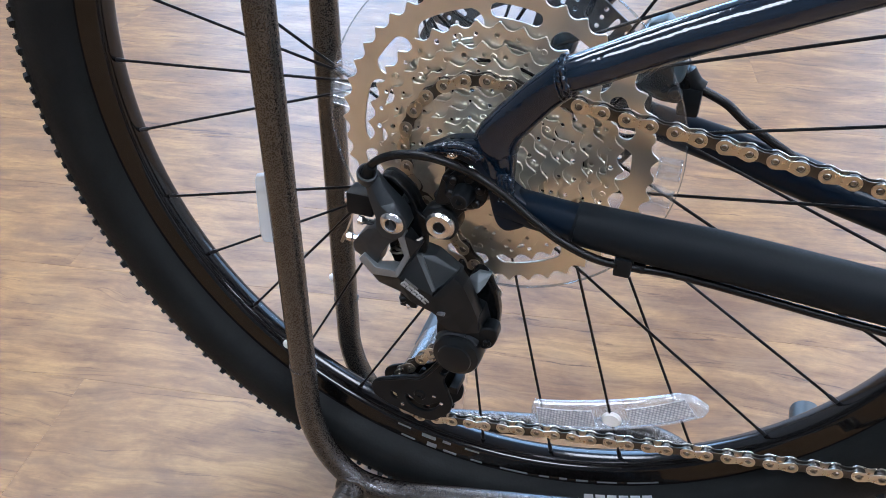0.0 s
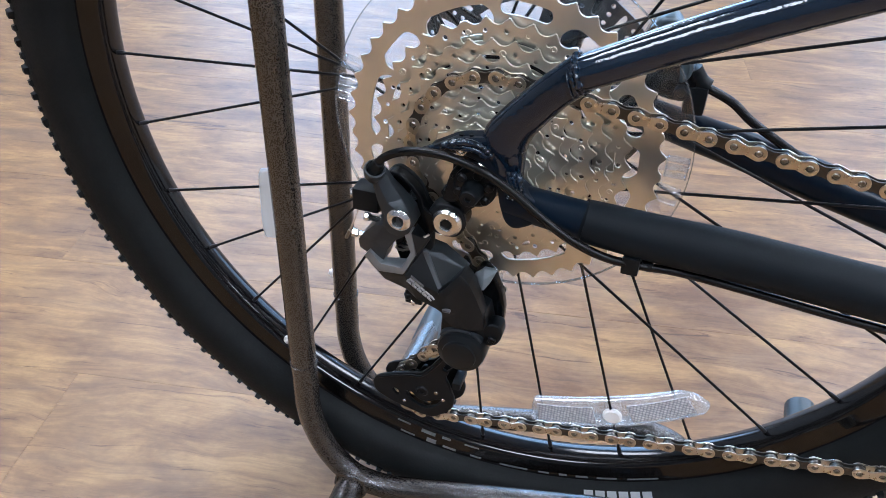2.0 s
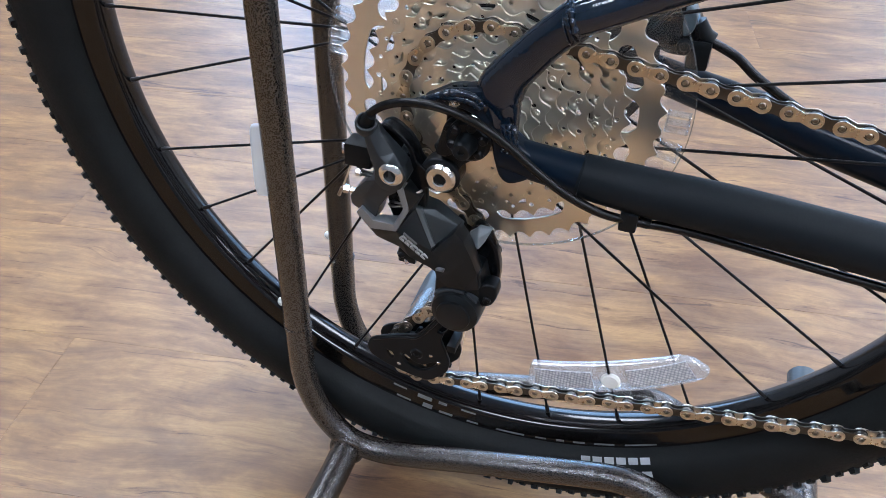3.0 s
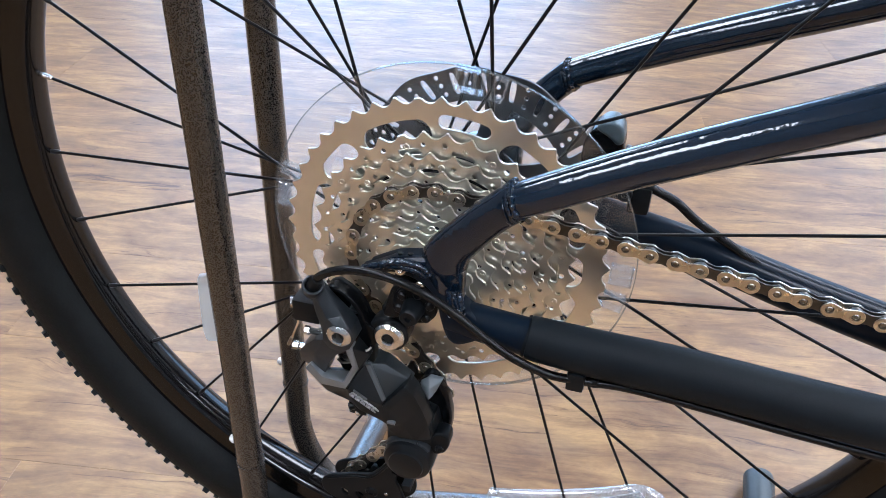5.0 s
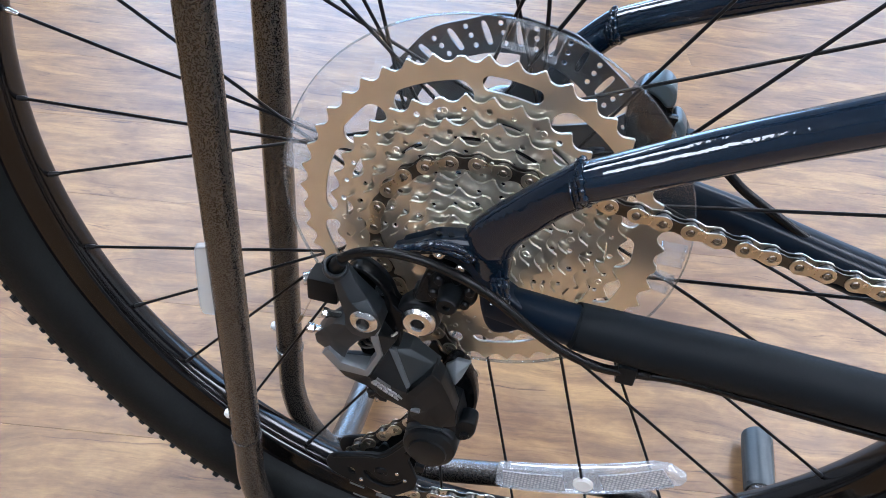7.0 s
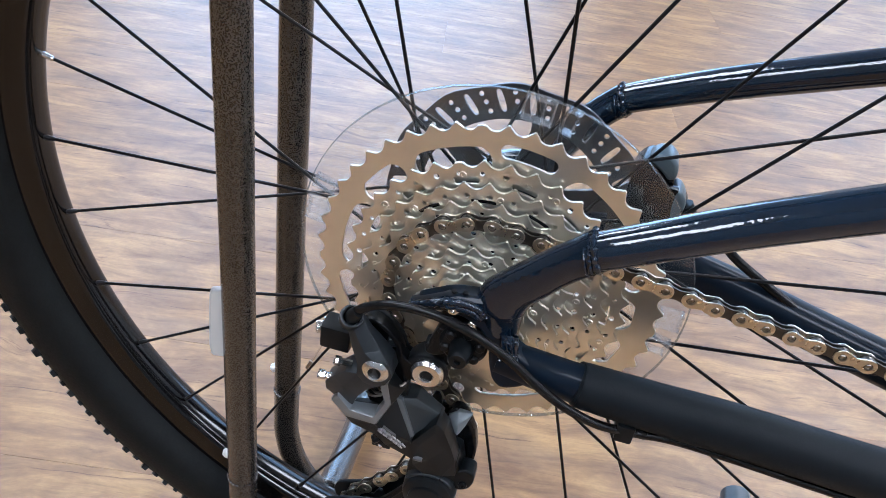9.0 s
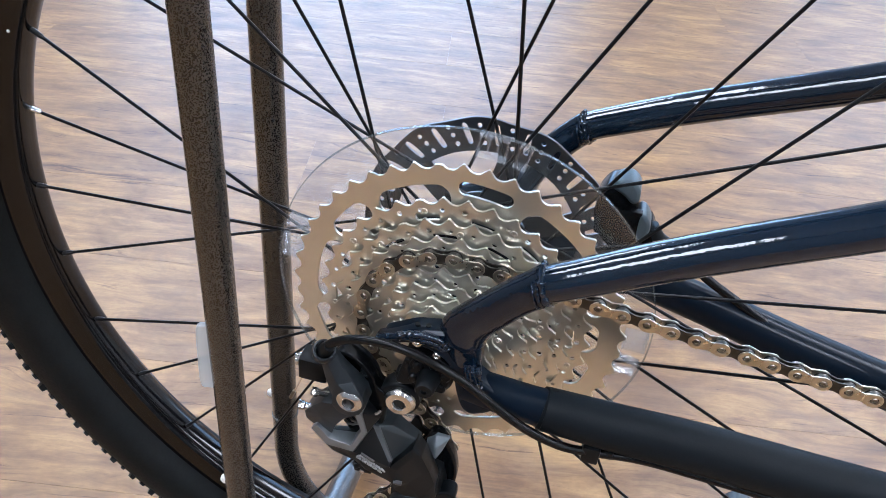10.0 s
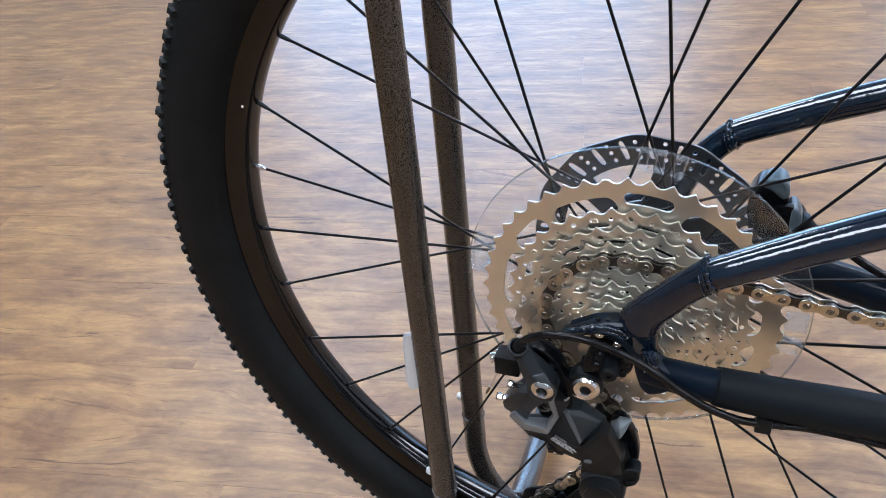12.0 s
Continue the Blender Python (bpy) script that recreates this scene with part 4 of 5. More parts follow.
# ---- rear derailleur ----
def faceted(front, outline, faces, back, width=0.0005):
    """A solid with a faceted front, given in millimetres, and a flat back."""
    bm = bmesh.new()
    v = [bm.verts.new((x / 1000, y / 1000, z / 1000)) for x, y, z in front]
    w = [bm.verts.new((front[i][0] / 1000, back / 1000, front[i][2] / 1000)) for i in outline]
    for f in faces:
        bm.faces.new([v[i] for i in f])
    n = len(outline)
    for k in range(n):
        bm.faces.new((v[outline[k]], v[outline[(k + 1) % n]], w[(k + 1) % n], w[k]))
    bm.faces.new(w[::-1])
    bmesh.ops.recalc_face_normals(bm, faces=bm.faces)
    bmesh.ops.bevel(bm, geom=list(bm.edges), offset=width, segments=2, affect="EDGES", profile=0.6)
    return bm


def aimed(place, axis):
    """A pose in mm whose y axis points along the given way."""
    return Matrix.Translation(Vector(place) / 1000) @ Vector((0, 1, 0)).rotation_difference(Vector(axis).normalized()).to_matrix().to_4x4()


# outer arm: a ring round the cable's end, a slim neck and the boss of the upper pivot
arm_front = [(-62.3, -78.0, -2.5), (-58.7, -79.5, -7.5), (-54.4, -83.0, -17.0), (-49.8, -86.0, -25.0), (-49.4, -87.3, -31.0), (-45.5, -87.5, -35.0), (-39.7, -87.5, -36.2), (-33.9, -87.5, -33.0), (-30.8, -87.3, -26.5),
             (-33.0, -86.8, -19.5), (-39.2, -83.7, -12.8), (-46.7, -80.7, -5.8), (-51.2, -78.0, 0.0), (-57.0, -77.0, 3.8), (-55.7, -80.8, -5.0), (-47.0, -85.7, -15.8), (-41.0, -87.9, -18.6), (-40.0, -88.1, -26.0)]
arm_faces = ((0, 1, 14), (0, 14, 13), (13, 14, 12), (12, 14, 11), (11, 14, 15), (11, 15, 10), (1, 2, 14), (2, 15, 14), (2, 3, 15), (3, 16, 15), (10, 15, 16), (10, 16, 9),
             (3, 4, 17), (3, 17, 16), (4, 5, 17), (5, 6, 17), (6, 7, 17), (7, 8, 17), (8, 9, 17), (9, 16, 17))
mech = part("rear_derailleur", faceted(arm_front, list(range(14)), arm_faces, -75.0, 0.0006), SATIN_DARK, bike, "black and satin grey long-cage rear derailleur")
# paler overlay: the light on the arm's upward slope, put into its colour
part("arm_lit_facet", faceted([(-46.2, -86.2, -15.9), (-41.0, -88.2, -18.3), (-34.2, -87.3, -18.7), (-39.4, -84.2, -13.4)], [0, 1, 2, 3], ((0, 1, 3), (1, 2, 3)), -83.5, 0.0003), SATIN, mech, "arm facet coloured paler where it catches light")
part("cable_socket", lathe([(0.0043, 0.0035), (0.0043, 0.0), (0.0050, -0.0006), (0.0058, -0.0002), (0.0062, 0.0010), (0.0060, 0.0060), (0.0045, 0.0100), (0.0, 0.0100), (0.0, 0.0035)], 32), SATIN_DARK, mech, "", aimed((-56.4, -80.0, 0.6), (-0.25, 0.50, -0.83)))
part("cable_boot", tube([(-0.0575, -0.0775, -0.0045, 0.0037), (-0.0566, -0.0792, -0.0010, 0.0038), (-0.0550, -0.0805, 0.0028, 0.0036), (-0.0528, -0.0815, 0.0062, 0.0031)], None, 18, 4), PLASTIC, mech)
# hollow body between the two upper pivots
body_out = rounded(mm([(-55, -9), (-51, -3.5), (-46.5, -1.5), (-41, -4), (-35, -9), (-30.7, -15), (-28.6, -22), (-22.5, -26), (-22, -34), (-27.5, -45), (-37, -50), (-47, -40), (-53, -24)]), 0.2, 2)
body_hole = rounded(mm([(-51, -7.5), (-47, -4.5), (-43, -6.0), (-37.5, -10.5), (-33.8, -15.5), (-33, -20), (-38, -21), (-45, -16)]), 0.2, 1)
body = part("inner_body", plate("inner_body", [body_out, body_hole], -0.0755, -0.0680, 0.0010, 2), GLOSS, mech)
part("body_back", plate("body_back", [body_out], -0.0676, -0.0645, 0.0010, 1), PLASTIC, body)
part("body_stud", knob(0.0030, -0.0735, -0.068, 0.0008, 16, (-0.0360, 0, -0.0165), hole=0.0014), SATIN, body)
part("spring_wall", plate("spring_wall", [rounded(mm([(-49, -34), (-32, -30), (-24, -38), (-24, -52), (-30, -60), (-38, -63), (-46, -62)]), 0.2, 1)], -0.0740, -0.0680, 0.001, 1), PLASTIC, mech)
# hinge plate and boss on the hanger
part("bracket", plate("bracket", [rounded(mm([(-27, -37), (-28, -25), (-23, -18.5), (-15.4, -16.5), (-7.5, -19.5), (-4.5, -28.5), (-8, -37.5), (-15, -39.5)]), 0.22, 2)], -0.0745, -0.0640, 0.0016, 2), PLASTIC, mech)
part("bracket_boss", knob(0.0104, -0.0748, -0.060, 0.0018, 36, (-0.0151, 0, -0.0281)), ALLOY, mech)
part("cable_clamp", slab_box((-0.0770, -0.0680, -0.0385), (-0.0600, -0.0540, -0.0235), 0.002), PLASTIC, mech)
part("clamp_bolt", lathe([(0, -0.0050), (0.0034, -0.0050), (0.0036, -0.0010), (0.0054, -0.0006), (0.0056, 0.0012), (0, 0.0012)], 20), SILVER, mech, "silver cable clamp bolt", aimed((-77.6, -57.0, -33.2), (0.9, 0.42, 0.0)))
# knuckle with the limit screws
knuckle_front = [(-50.0, -85.5, -32.0), (-57.0, -83.0, -35.6), (-63.1, -81.5, -42.4), (-68.5, -79.5, -50.2), (-67.7, -79.5, -56.0), (-62.2, -81.0, -57.5), (-56.5, -82.0, -61.4), (-51.9, -82.5, -62.0),
                 (-48.5, -83.5, -50.8), (-42.8, -85.0, -41.5), (-35.5, -86.0, -35.5), (-56.5, -84.6, -45.0)]
part("knuckle", faceted(knuckle_front, list(range(11)), ((0, 1, 11), (1, 2, 11), (2, 3, 11), (3, 4, 11), (4, 5, 11), (5, 6, 11), (6, 7, 11), (7, 8, 11), (8, 9, 11), (9, 10, 0, 11)), -69.0, 0.0007), SATIN_DARK, mech)
for place, head in (((-59.6, -79.0, -33.2), 0.0026), ((-68.0, -78.8, -46.6), 0.0027)):
    part("limit_screw", lathe([(0, -0.0046), (head * 0.45, -0.0046), (head * 0.5, -0.0036), (head, -0.0044), (head, -0.0014), (head * 0.7, -0.0004), (head * 0.7, 0.0050), (0, 0.0050)], 6), SILVER, mech, "small silver limit screw", aimed(place, (0.86, 0.36, -0.30)))
spring_pts = [(-0.0430 + 0.0040 * math.cos(a) + 0.00030 * k, -0.0760 + 0.0036 * math.sin(a), -0.0535 + 0.00033 * k) for k, a in ((k, 2 * math.pi * k / 9) for k in range(46))]
part("return_spring", tube(spring_pts, 0.0008, 6, 1), DARKSPR, mech)
# outer link: pale bevelled edge round its window, dark face below, grey wedge and a boxed cover
fork = [(-63.0, -84.3, -57.6), (-53.3, -86.4, -65.2), (-35.7, -90.9, -59.9), (-29.8, -86.0, -47.6), (-32.8, -87.4, -31.8), (-36.3, -87.4, -34.6), (-32.9, -86.8, -46.3), (-37.4, -90.1, -56.0), (-51.5, -86.8, -58.8), (-59.3, -85.0, -52.6)]
part("link_fork", faceted(fork, list(range(10)), ((0, 1, 8, 9), (1, 2, 7, 8), (2, 3, 6, 7), (3, 4, 5, 6)), -80.0, 0.0005), PALE, mech, "pale satin grey link fork")
link_front = [(-63.4, -83.4, -58.4), (-50.5, -83.8, -72.2), (-36.8, -84.3, -75.4), (-30.2, -84.0, -81.6), (-17.5, -83.4, -86.6), (-13.8, -83.1, -89.2), (-16.6, -83.2, -74.2), (-29.0, -77.6, -50.6),
              (-29.6, -85.4, -48.2), (-35.4, -90.3, -60.4), (-53.3, -85.7, -65.8), (-32.8, -86.4, -32.6), (-25.0, -78.0, -42.0)]
link = part("outer_link_arm", faceted(link_front, [0, 1, 2, 3, 4, 5, 6, 7, 12, 11, 8, 9, 10], ((0, 1, 10), (1, 2, 9), (1, 9, 10), (2, 3, 9), (3, 4, 6), (3, 6, 9), (4, 5, 6), (9, 6, 7), (9, 7, 8), (8, 7, 12), (8, 12, 11)), -71.0, 0.0006), COVER, mech)
part("link_wedge", faceted([(-28.6, -77.6, -50.3), (-17.2, -81.4, -72.6), (-3.6, -68.6, -63.8), (-19.0, -72.0, -52.5)], [0, 1, 2, 3], ((0, 1, 2), (0, 2, 3)), -62.0, 0.0007), SATIN, mech, "satin grey wedge on the link")
part("wedge_edge", faceted([(-29.3, -77.4, -50.4), (-18.2, -82.2, -73.4), (-15.6, -81.0, -71.6), (-25.6, -77.4, -50.6)], [0, 1, 2, 3], ((0, 1, 2), (0, 2, 3)), -75.0, 0.0004), FACET, mech, "paler bevelled edge")
cover_front = [(-16.6, -83.8, -74.2), (-5.5, -76.8, -62.0), (-0.4, -75.5, -68.5), (5.0, -75.0, -80.5), (8.8, -74.5, -91.0), (10.2, -74.0, -103.0), (2.0, -77.5, -103.0), (-8.0, -79.5, -102.0), (-13.8, -82.0, -94.0), (-14.6, -83.8, -87.5),
               (-12.0, -82.6, -76.0), (-5.2, -78.4, -68.0), (1.2, -76.4, -82.0), (-6.0, -79.0, -90.0)]
part("link_cover", faceted(cover_front, list(range(10)), ((0, 1, 11, 10), (1, 2, 11), (2, 3, 12, 11), (3, 4, 12), (4, 5, 6), (4, 6, 12), (6, 7, 13), (6, 13, 12), (7, 8, 13), (8, 9, 13), (9, 0, 10), (9, 10, 13), (10, 11, 12, 13)), -64.0, 0.0007), COVER, mech)
part("cover_slot", slab_box((-0.0138, -0.0846, -0.0868), (-0.0088, -0.0820, -0.0852), 0.0005), GREYPRINT, mech)

# printing on the dark face, as plain slanted bars
PRINT_AT, PRINT_U = Vector((-35.2, -89.4, -63.3)) / 1000, Vector((15.1, 7.7, -19.4)).normalized()
PRINT_N = Vector((0.185, -0.95, -0.237))
PRINT_N = (PRINT_N - PRINT_U * PRINT_N.dot(PRINT_U)).normalized()
PRINT_V = PRINT_N.cross(PRINT_U)
if PRINT_V.x < 0:
    PRINT_V = -PRINT_V


def print_block(u0, u1, v0, v1, slant=0.0010):
    """A thin slanted bar lying on the link's face."""
    bm = bmesh.new()
    low = [bm.verts.new(PRINT_AT + PRINT_U * u + PRINT_V * v + PRINT_N * 0.0002) for u, v in ((u0, v0), (u1, v0), (u1 - slant * (v1 - v0) / 0.003, v1), (u0 - slant * (v1 - v0) / 0.003, v1))]
    high = [bm.verts.new(q.co + PRINT_N * 0.0012) for q in low]
    bm.faces.new(low)
    bm.faces.new(high[::-1])
    for k in range(4):
        bm.faces.new((low[k], low[(k + 1) % 4], high[(k + 1) % 4], high[k]))
    return mesh_of(bm, "print_bar", False)


for k in range(5):
    for v0, v1 in ((0.0, 0.0009), (0.0024, 0.0033)):
        part("print_bar", print_block(0.0046 * k + 0.0015, 0.0046 * k + 0.0052, v0, v1), PRINT, link, "pale printed block" if k == 0 and v0 == 0 else "")
    part("print_bar", print_block(0.0046 * k + 0.0015, 0.0046 * k + 0.0025, 0.0009, 0.0024), PRINT, link)
part("print_bar", print_block(0.000, 0.0110, 0.0046, 0.0056), GREYPRINT, link)
part("stop_block", slab_box((-0.0390, -0.0800, -0.0900), (-0.0280, -0.0680, -0.0800), 0.0012), PLASTIC, mech)
part("stop_screw", knob(0.0026, -0.006, 0.006, 0.0006, 12, hole=0.0012), ALLOY, mech, "", aimed((-34.0, -77.0, -83.8), (0.85, 0.45, 0.3)))
part("stop_screw", knob(0.0026, -0.006, 0.006, 0.0006, 12, hole=0.0012), SILVER, mech, "", aimed((-30.4, -76.0, -88.0), (0.85, 0.45, 0.3)))
# lower knuckle with the clutch
CLX, CLZ = -0.0028, -0.1212
clutch = part("clutch_housing", lathe([(0, -0.0835), (0.0098, -0.0835), (0.0106, -0.0830), (0.0110, -0.0815), (0.0124, -0.0808), (0.0146, -0.0795), (0.0154, -0.0775), (0.0157, -0.0720), (0.0157, -0.0520), (0, -0.0520)], 48, at=(CLX, 0, CLZ)), COVER, mech, "round black clutch housing")
# paler arcs added for the light that falls on the housing's top
for a0, a1, r1, y0_, y1_ in ((72, 148, 0.0170, -0.0775, -0.0665), (38, 70, 0.0166, -0.0770, -0.0680)):
    arc = [(CLX + r1 * math.cos(radians(a0 + (a1 - a0) * k / 8)), CLZ + r1 * math.sin(radians(a0 + (a1 - a0) * k / 8))) for k in range(9)]
    arc += [(CLX + (r1 - 0.003) * math.cos(radians(a0 + (a1 - a0) * k / 8)), CLZ + (r1 - 0.003) * math.sin(radians(a0 + (a1 - a0) * k / 8))) for k in range(8, -1, -1)]
    part("clutch_band", plate("clutch_band", [arc], y0_, y1_, 0.0008, 2), SATIN_DARK, mech)
part("lower_knuckle", faceted([(-16.5, -74, -93.0), (-18.0, -72, -106.0), (-18.2, -72, -122.0), (-10.0, -73, -133.0), (6.0, -73, -133.0), (13.0, -71, -118.0), (12.5, -71, -104.0), (9.5, -72, -92.0), (-2.0, -74, -88.0), (-3.0, -77, -110.0)], list(range(9)),
     ((0, 1, 9), (1, 2, 9), (2, 3, 9), (3, 4, 9), (4, 5, 9), (5, 6, 9), (6, 7, 9), (7, 8, 9), (8, 0, 9)), -54.0, 0.0012), PLASTIC, mech)
lever = part("clutch_lever", plate("clutch_lever", [rounded(mm([(8.0, -103.0), (14.5, -98.5), (20.5, -100.0), (21.2, -108.0), (18.5, -114.5), (13.5, -117.5), (8.0, -116.5)]), 0.2, 2)], -0.0720, -0.0610, 0.0014, 2), PLASTIC, mech)
part("lever_screw", knob(0.0026, -0.0738, -0.070, 0.0006, 14, (0.0153, 0, -0.1107), hole=0.0011), ALLOY, lever)
part("cage_head", plate("cage_head", [rounded(mm([(0, -69), (6.0, -69.5), (10.8, -76.5), (15.2, -85.5), (18.0, -98.5), (17.6, -111.5), (14.8, -120), (8, -130), (-10, -130), (-10, -90)]), 0.2, 2)], -0.0560, -0.0480, 0.0016, 2), GLOSS, mech)
part("chain_guide_cap", faceted([(-1.9, -58.5, -74.3), (3.4, -57.0, -69.3), (11.6, -56.0, -69.6), (8.6, -61.0, -76.6), (6.0, -66.0, -79.4), (1.8, -63.5, -78.8), (5.0, -62.5, -74.0)], list(range(6)), ((0, 1, 6), (1, 2, 6), (2, 3, 6), (3, 4, 6), (4, 5, 6), (5, 0, 6)), -54.0, 0.0005), FACET, mech, "pale grey guide cap")
cage_out = rounded(mm([(-72.6, -190.5), (-67.5, -186.5), (-47, -177.5), (-37, -174.8), (-30.5, -166.5), (-22, -153), (-14, -138), (2, -128), (10, -136), (-5, -149), (-16.5, -165.5), (-19.5, -174.0), (-16.4, -181.5), (-12.2, -193.4), (-14.0, -203.0), (-27.0, -216.5), (-40.0, -215.5), (-60.2, -210.5), (-72.5, -204.0), (-74.5, -196.0)]), 0.16, 2)
slot = rounded(mm([(-49.0, -196.5), (-45.5, -203.5), (-40, -207.2), (-33.4, -208.2), (-27, -204.5), (-22.5, -199.0), (-21.5, -196.5), (-24.5, -196.5), (-31.5, -202.0), (-38.6, -202.0), (-45.5, -195.0)]), 0.2, 1)
teardrop = rounded(mm([(-59.5, -196.0), (-55.0, -197.2), (-53.6, -202.3), (-57.5, -202.0)]), 0.2, 1)
window = rounded(mm([(-22.5, -166.5), (-15.0, -155.5), (-12.4, -158.5), (-18.5, -168.0)]), 0.2, 1)
cage = part("cage_plate", plate("cage_plate", [cage_out, slot, teardrop, window], -0.0535, -0.0508, 0.0007, 1), PLASTIC, mech, "black stamped outer cage plate")
part("cage_plate", plate("cage_plate", [[(x + 0.003, z - 0.002) for x, z in cage_out]], -0.0365, -0.0340, 0.0006, 1), PLASTIC, mech)
part("cage_peg", slab_box((-0.0150, -0.0535, -0.1830), (-0.0088, -0.0360, -0.1770), 0.001), PLASTIC, cage)
part("cage_rib", tube([(-0.0690, -0.0532, -0.1890), (-0.0480, -0.0536, -0.1800), (-0.0370, -0.0536, -0.1772), (-0.0280, -0.0536, -0.1665), (-0.0150, -0.0534, -0.1450)], 0.0010, 8, 5), PLASTIC, cage)
for px_, pz_ in ((-0.0205, -0.1955), (-0.0260, -0.1905), (-0.0500, -0.2065)):
    part("cage_rivet", knob(0.0014, -0.0543, -0.050, 0.0004, 10, (px_, 0, pz_)), SILVER, cage)


def pulley_outline(r, phase):
    pts = []
    for k in range(11):
        a = 2 * math.pi * (k + phase) / 11
        for f, rad in ((0.0, r - 0.0039), (0.15, r - 0.0034), (0.30, r), (0.42, r + 0.0026), (0.58, r + 0.0026), (0.70, r), (0.85, r - 0.0034)):
            pts.append((rad * math.cos(a + f * 2 * math.pi / 11), rad * math.sin(a + f * 2 * math.pi / 11)))
    return pts


for nm, (cx, cz) in (("guide_pulley", C_G), ("tension_pulley", C_T)):
    pl = plate(nm, [pulley_outline(R_G, seat_phase((cx, cz), R_G, 11))] + [circle(0.011 * math.cos(a), 0.011 * math.sin(a), 0.0028, 10) for a in np.linspace(0, 5.03, 5)], -0.0012, 0.0012, 0.0003, 1)
    part(nm, pl, PLASTIC, mech, "black toothed jockey pulley", Matrix.Translation((cx, CH_Y, cz)))
part("pulley_bolt", knob(0.0048, -0.0545, -0.048, 0.0010, 18, (-0.0366, 0, -0.1922), hole=0.002), ALLOY, mech)
for bx, bz, by, br in ((-0.0397, -0.0250, -0.0895, 0.0071), (-0.0151, -0.0281, -0.0785, 0.0088)):
    bolt = lathe([(0, by + 0.004), (0.0031, by + 0.004), (0.0035, by + 0.0004), (0.0042, by), (br - 0.0016, by + 0.0004), (br, by + 0.002), (br, by + 0.009), (0, by + 0.009)], 36, at=(bx, 0, bz))
    pv = part("pivot_bolt", bolt, SILVER, mech, "silver pivot bolt with a hex socket")
    # black disc in the hex hole stands for the shade inside it
    part("socket", lathe([(0, by + 0.0016), (0.0034, by + 0.0016), (0.0034, by + 0.0045), (0, by + 0.0045)], 6, at=(bx, 0, bz)), PLASTIC, pv)

# gear cable and its clip, bare cable end
cable = part("gear_cable", tube([(-0.0560, -0.0800, 0.0010), (-0.0520, -0.0815, 0.0080), (-0.0430, -0.0828, 0.0147), (-0.0300, -0.0838, 0.0190), (-0.0120, -0.0860, 0.0205), (0.0080, -0.0880, 0.0165), (0.0240, -0.0870, 0.0068), (0.0400, -0.0860, -0.0055),
             (0.0560, -0.0842, -0.0165), (0.0740, -0.0802, -0.0257), (0.0920, -0.0740, -0.0309), (0.1150, -0.069, -0.0335), (0.1500, -0.066, -0.0382), (0.2100, -0.062, -0.0465), (0.3000, -0.056, -0.0560), (0.4100, -0.047, -0.0620)], 0.0024, 12, 6), HOSE, bike, "black gear cable housing looping to the derailleur")
part("cable_clip", slab_box((0.0932, -0.0745, -0.0340), (0.1000, -0.0640, -0.0285), 0.0016), PLASTIC, cable)
part("cable_clip", slab_box((0.0835, -0.0785, -0.0358), (0.0930, -0.0620, -0.0245), 0.0016), PLASTIC, cable, "small black cable clip")
part("wire_end", tube([(-0.0765, -0.0570, -0.0380), (-0.0790, -0.0570, -0.0480), (-0.0830, -0.0570, -0.0590), (-0.0850, -0.0570, -0.0640)], 0.0006, 6, 4), SILVER, cable, "bare steel wire end")
part("wire_tip", tube([(-0.0845, -0.0570, -0.0625), (-0.0872, -0.0570, -0.0690)], 0.0011, 8, 1), DARKSPR, cable)

# disc-brake caliper and hose on the far side
cal = part("brake_caliper", plate("brake_caliper", [rounded(mm([(64, 43), (69, 53), (78, 56), (86, 53), (89, 43), (88, 30), (99, 32), (104, 20), (98, 8), (84, 8), (72, 14), (64, 28)]), 0.22, 2)], 0.0500, 0.0740, 0.0035, 2), GLOSS, bike, "black disc-brake caliper with blue-grey caps on the far stay")
for edge in ([(70, 55), (75, 61), (82, 62), (87.5, 57), (88.5, 48), (84, 46), (79, 51)], [(89, 42), (94, 41), (98.5, 34), (97.5, 25), (92, 20.5), (88.5, 30)]):
    part("caliper_cap", plate("caliper_cap", [rounded(mm(edge), 0.22, 2)], 0.0470, 0.0640, 0.0022, 2), CALIPER, cal, "blue-grey moulded cap")
part("pad_slot", slab_box((0.0660, 0.0470, 0.0220), (0.0920, 0.0530, 0.0420), 0.0015), GLOSS, cal)
part("caliper_bolt", knob(0.0045, 0.044, 0.052, 0.0006, 14, (0.094, 0, 0.0160), hole=0.002), ALLOY, cal)
part("hose_joint", tube([(0.0985, 0.0560, 0.0290), (0.1040, 0.0560, 0.0215), (0.1092, 0.0560, 0.0185)], 0.0054, 16, 2), PLASTIC, cal)
part("banjo_block", slab_box((0.0960, 0.0490, 0.0010), (0.1100, 0.0640, 0.0200), 0.003), PLASTIC, cal)
part("brake_hose", tube([(0.1040, 0.0560, 0.0200), (0.1090, 0.0560, 0.0180), (0.1253, 0.0560, 0.0110), (0.1393, 0.0560, 0.0005), (0.1605, 0.0560, -0.0115), (0.1850, 0.0550, -0.0240), (0.2150, 0.0540, -0.0365), (0.2600, 0.0500, -0.0490), (0.3300, 0.0430, -0.0610), (0.4100, 0.038, -0.0720)], 0.0029, 14, 6), HOSE, bike, "black brake hose along the far stay")

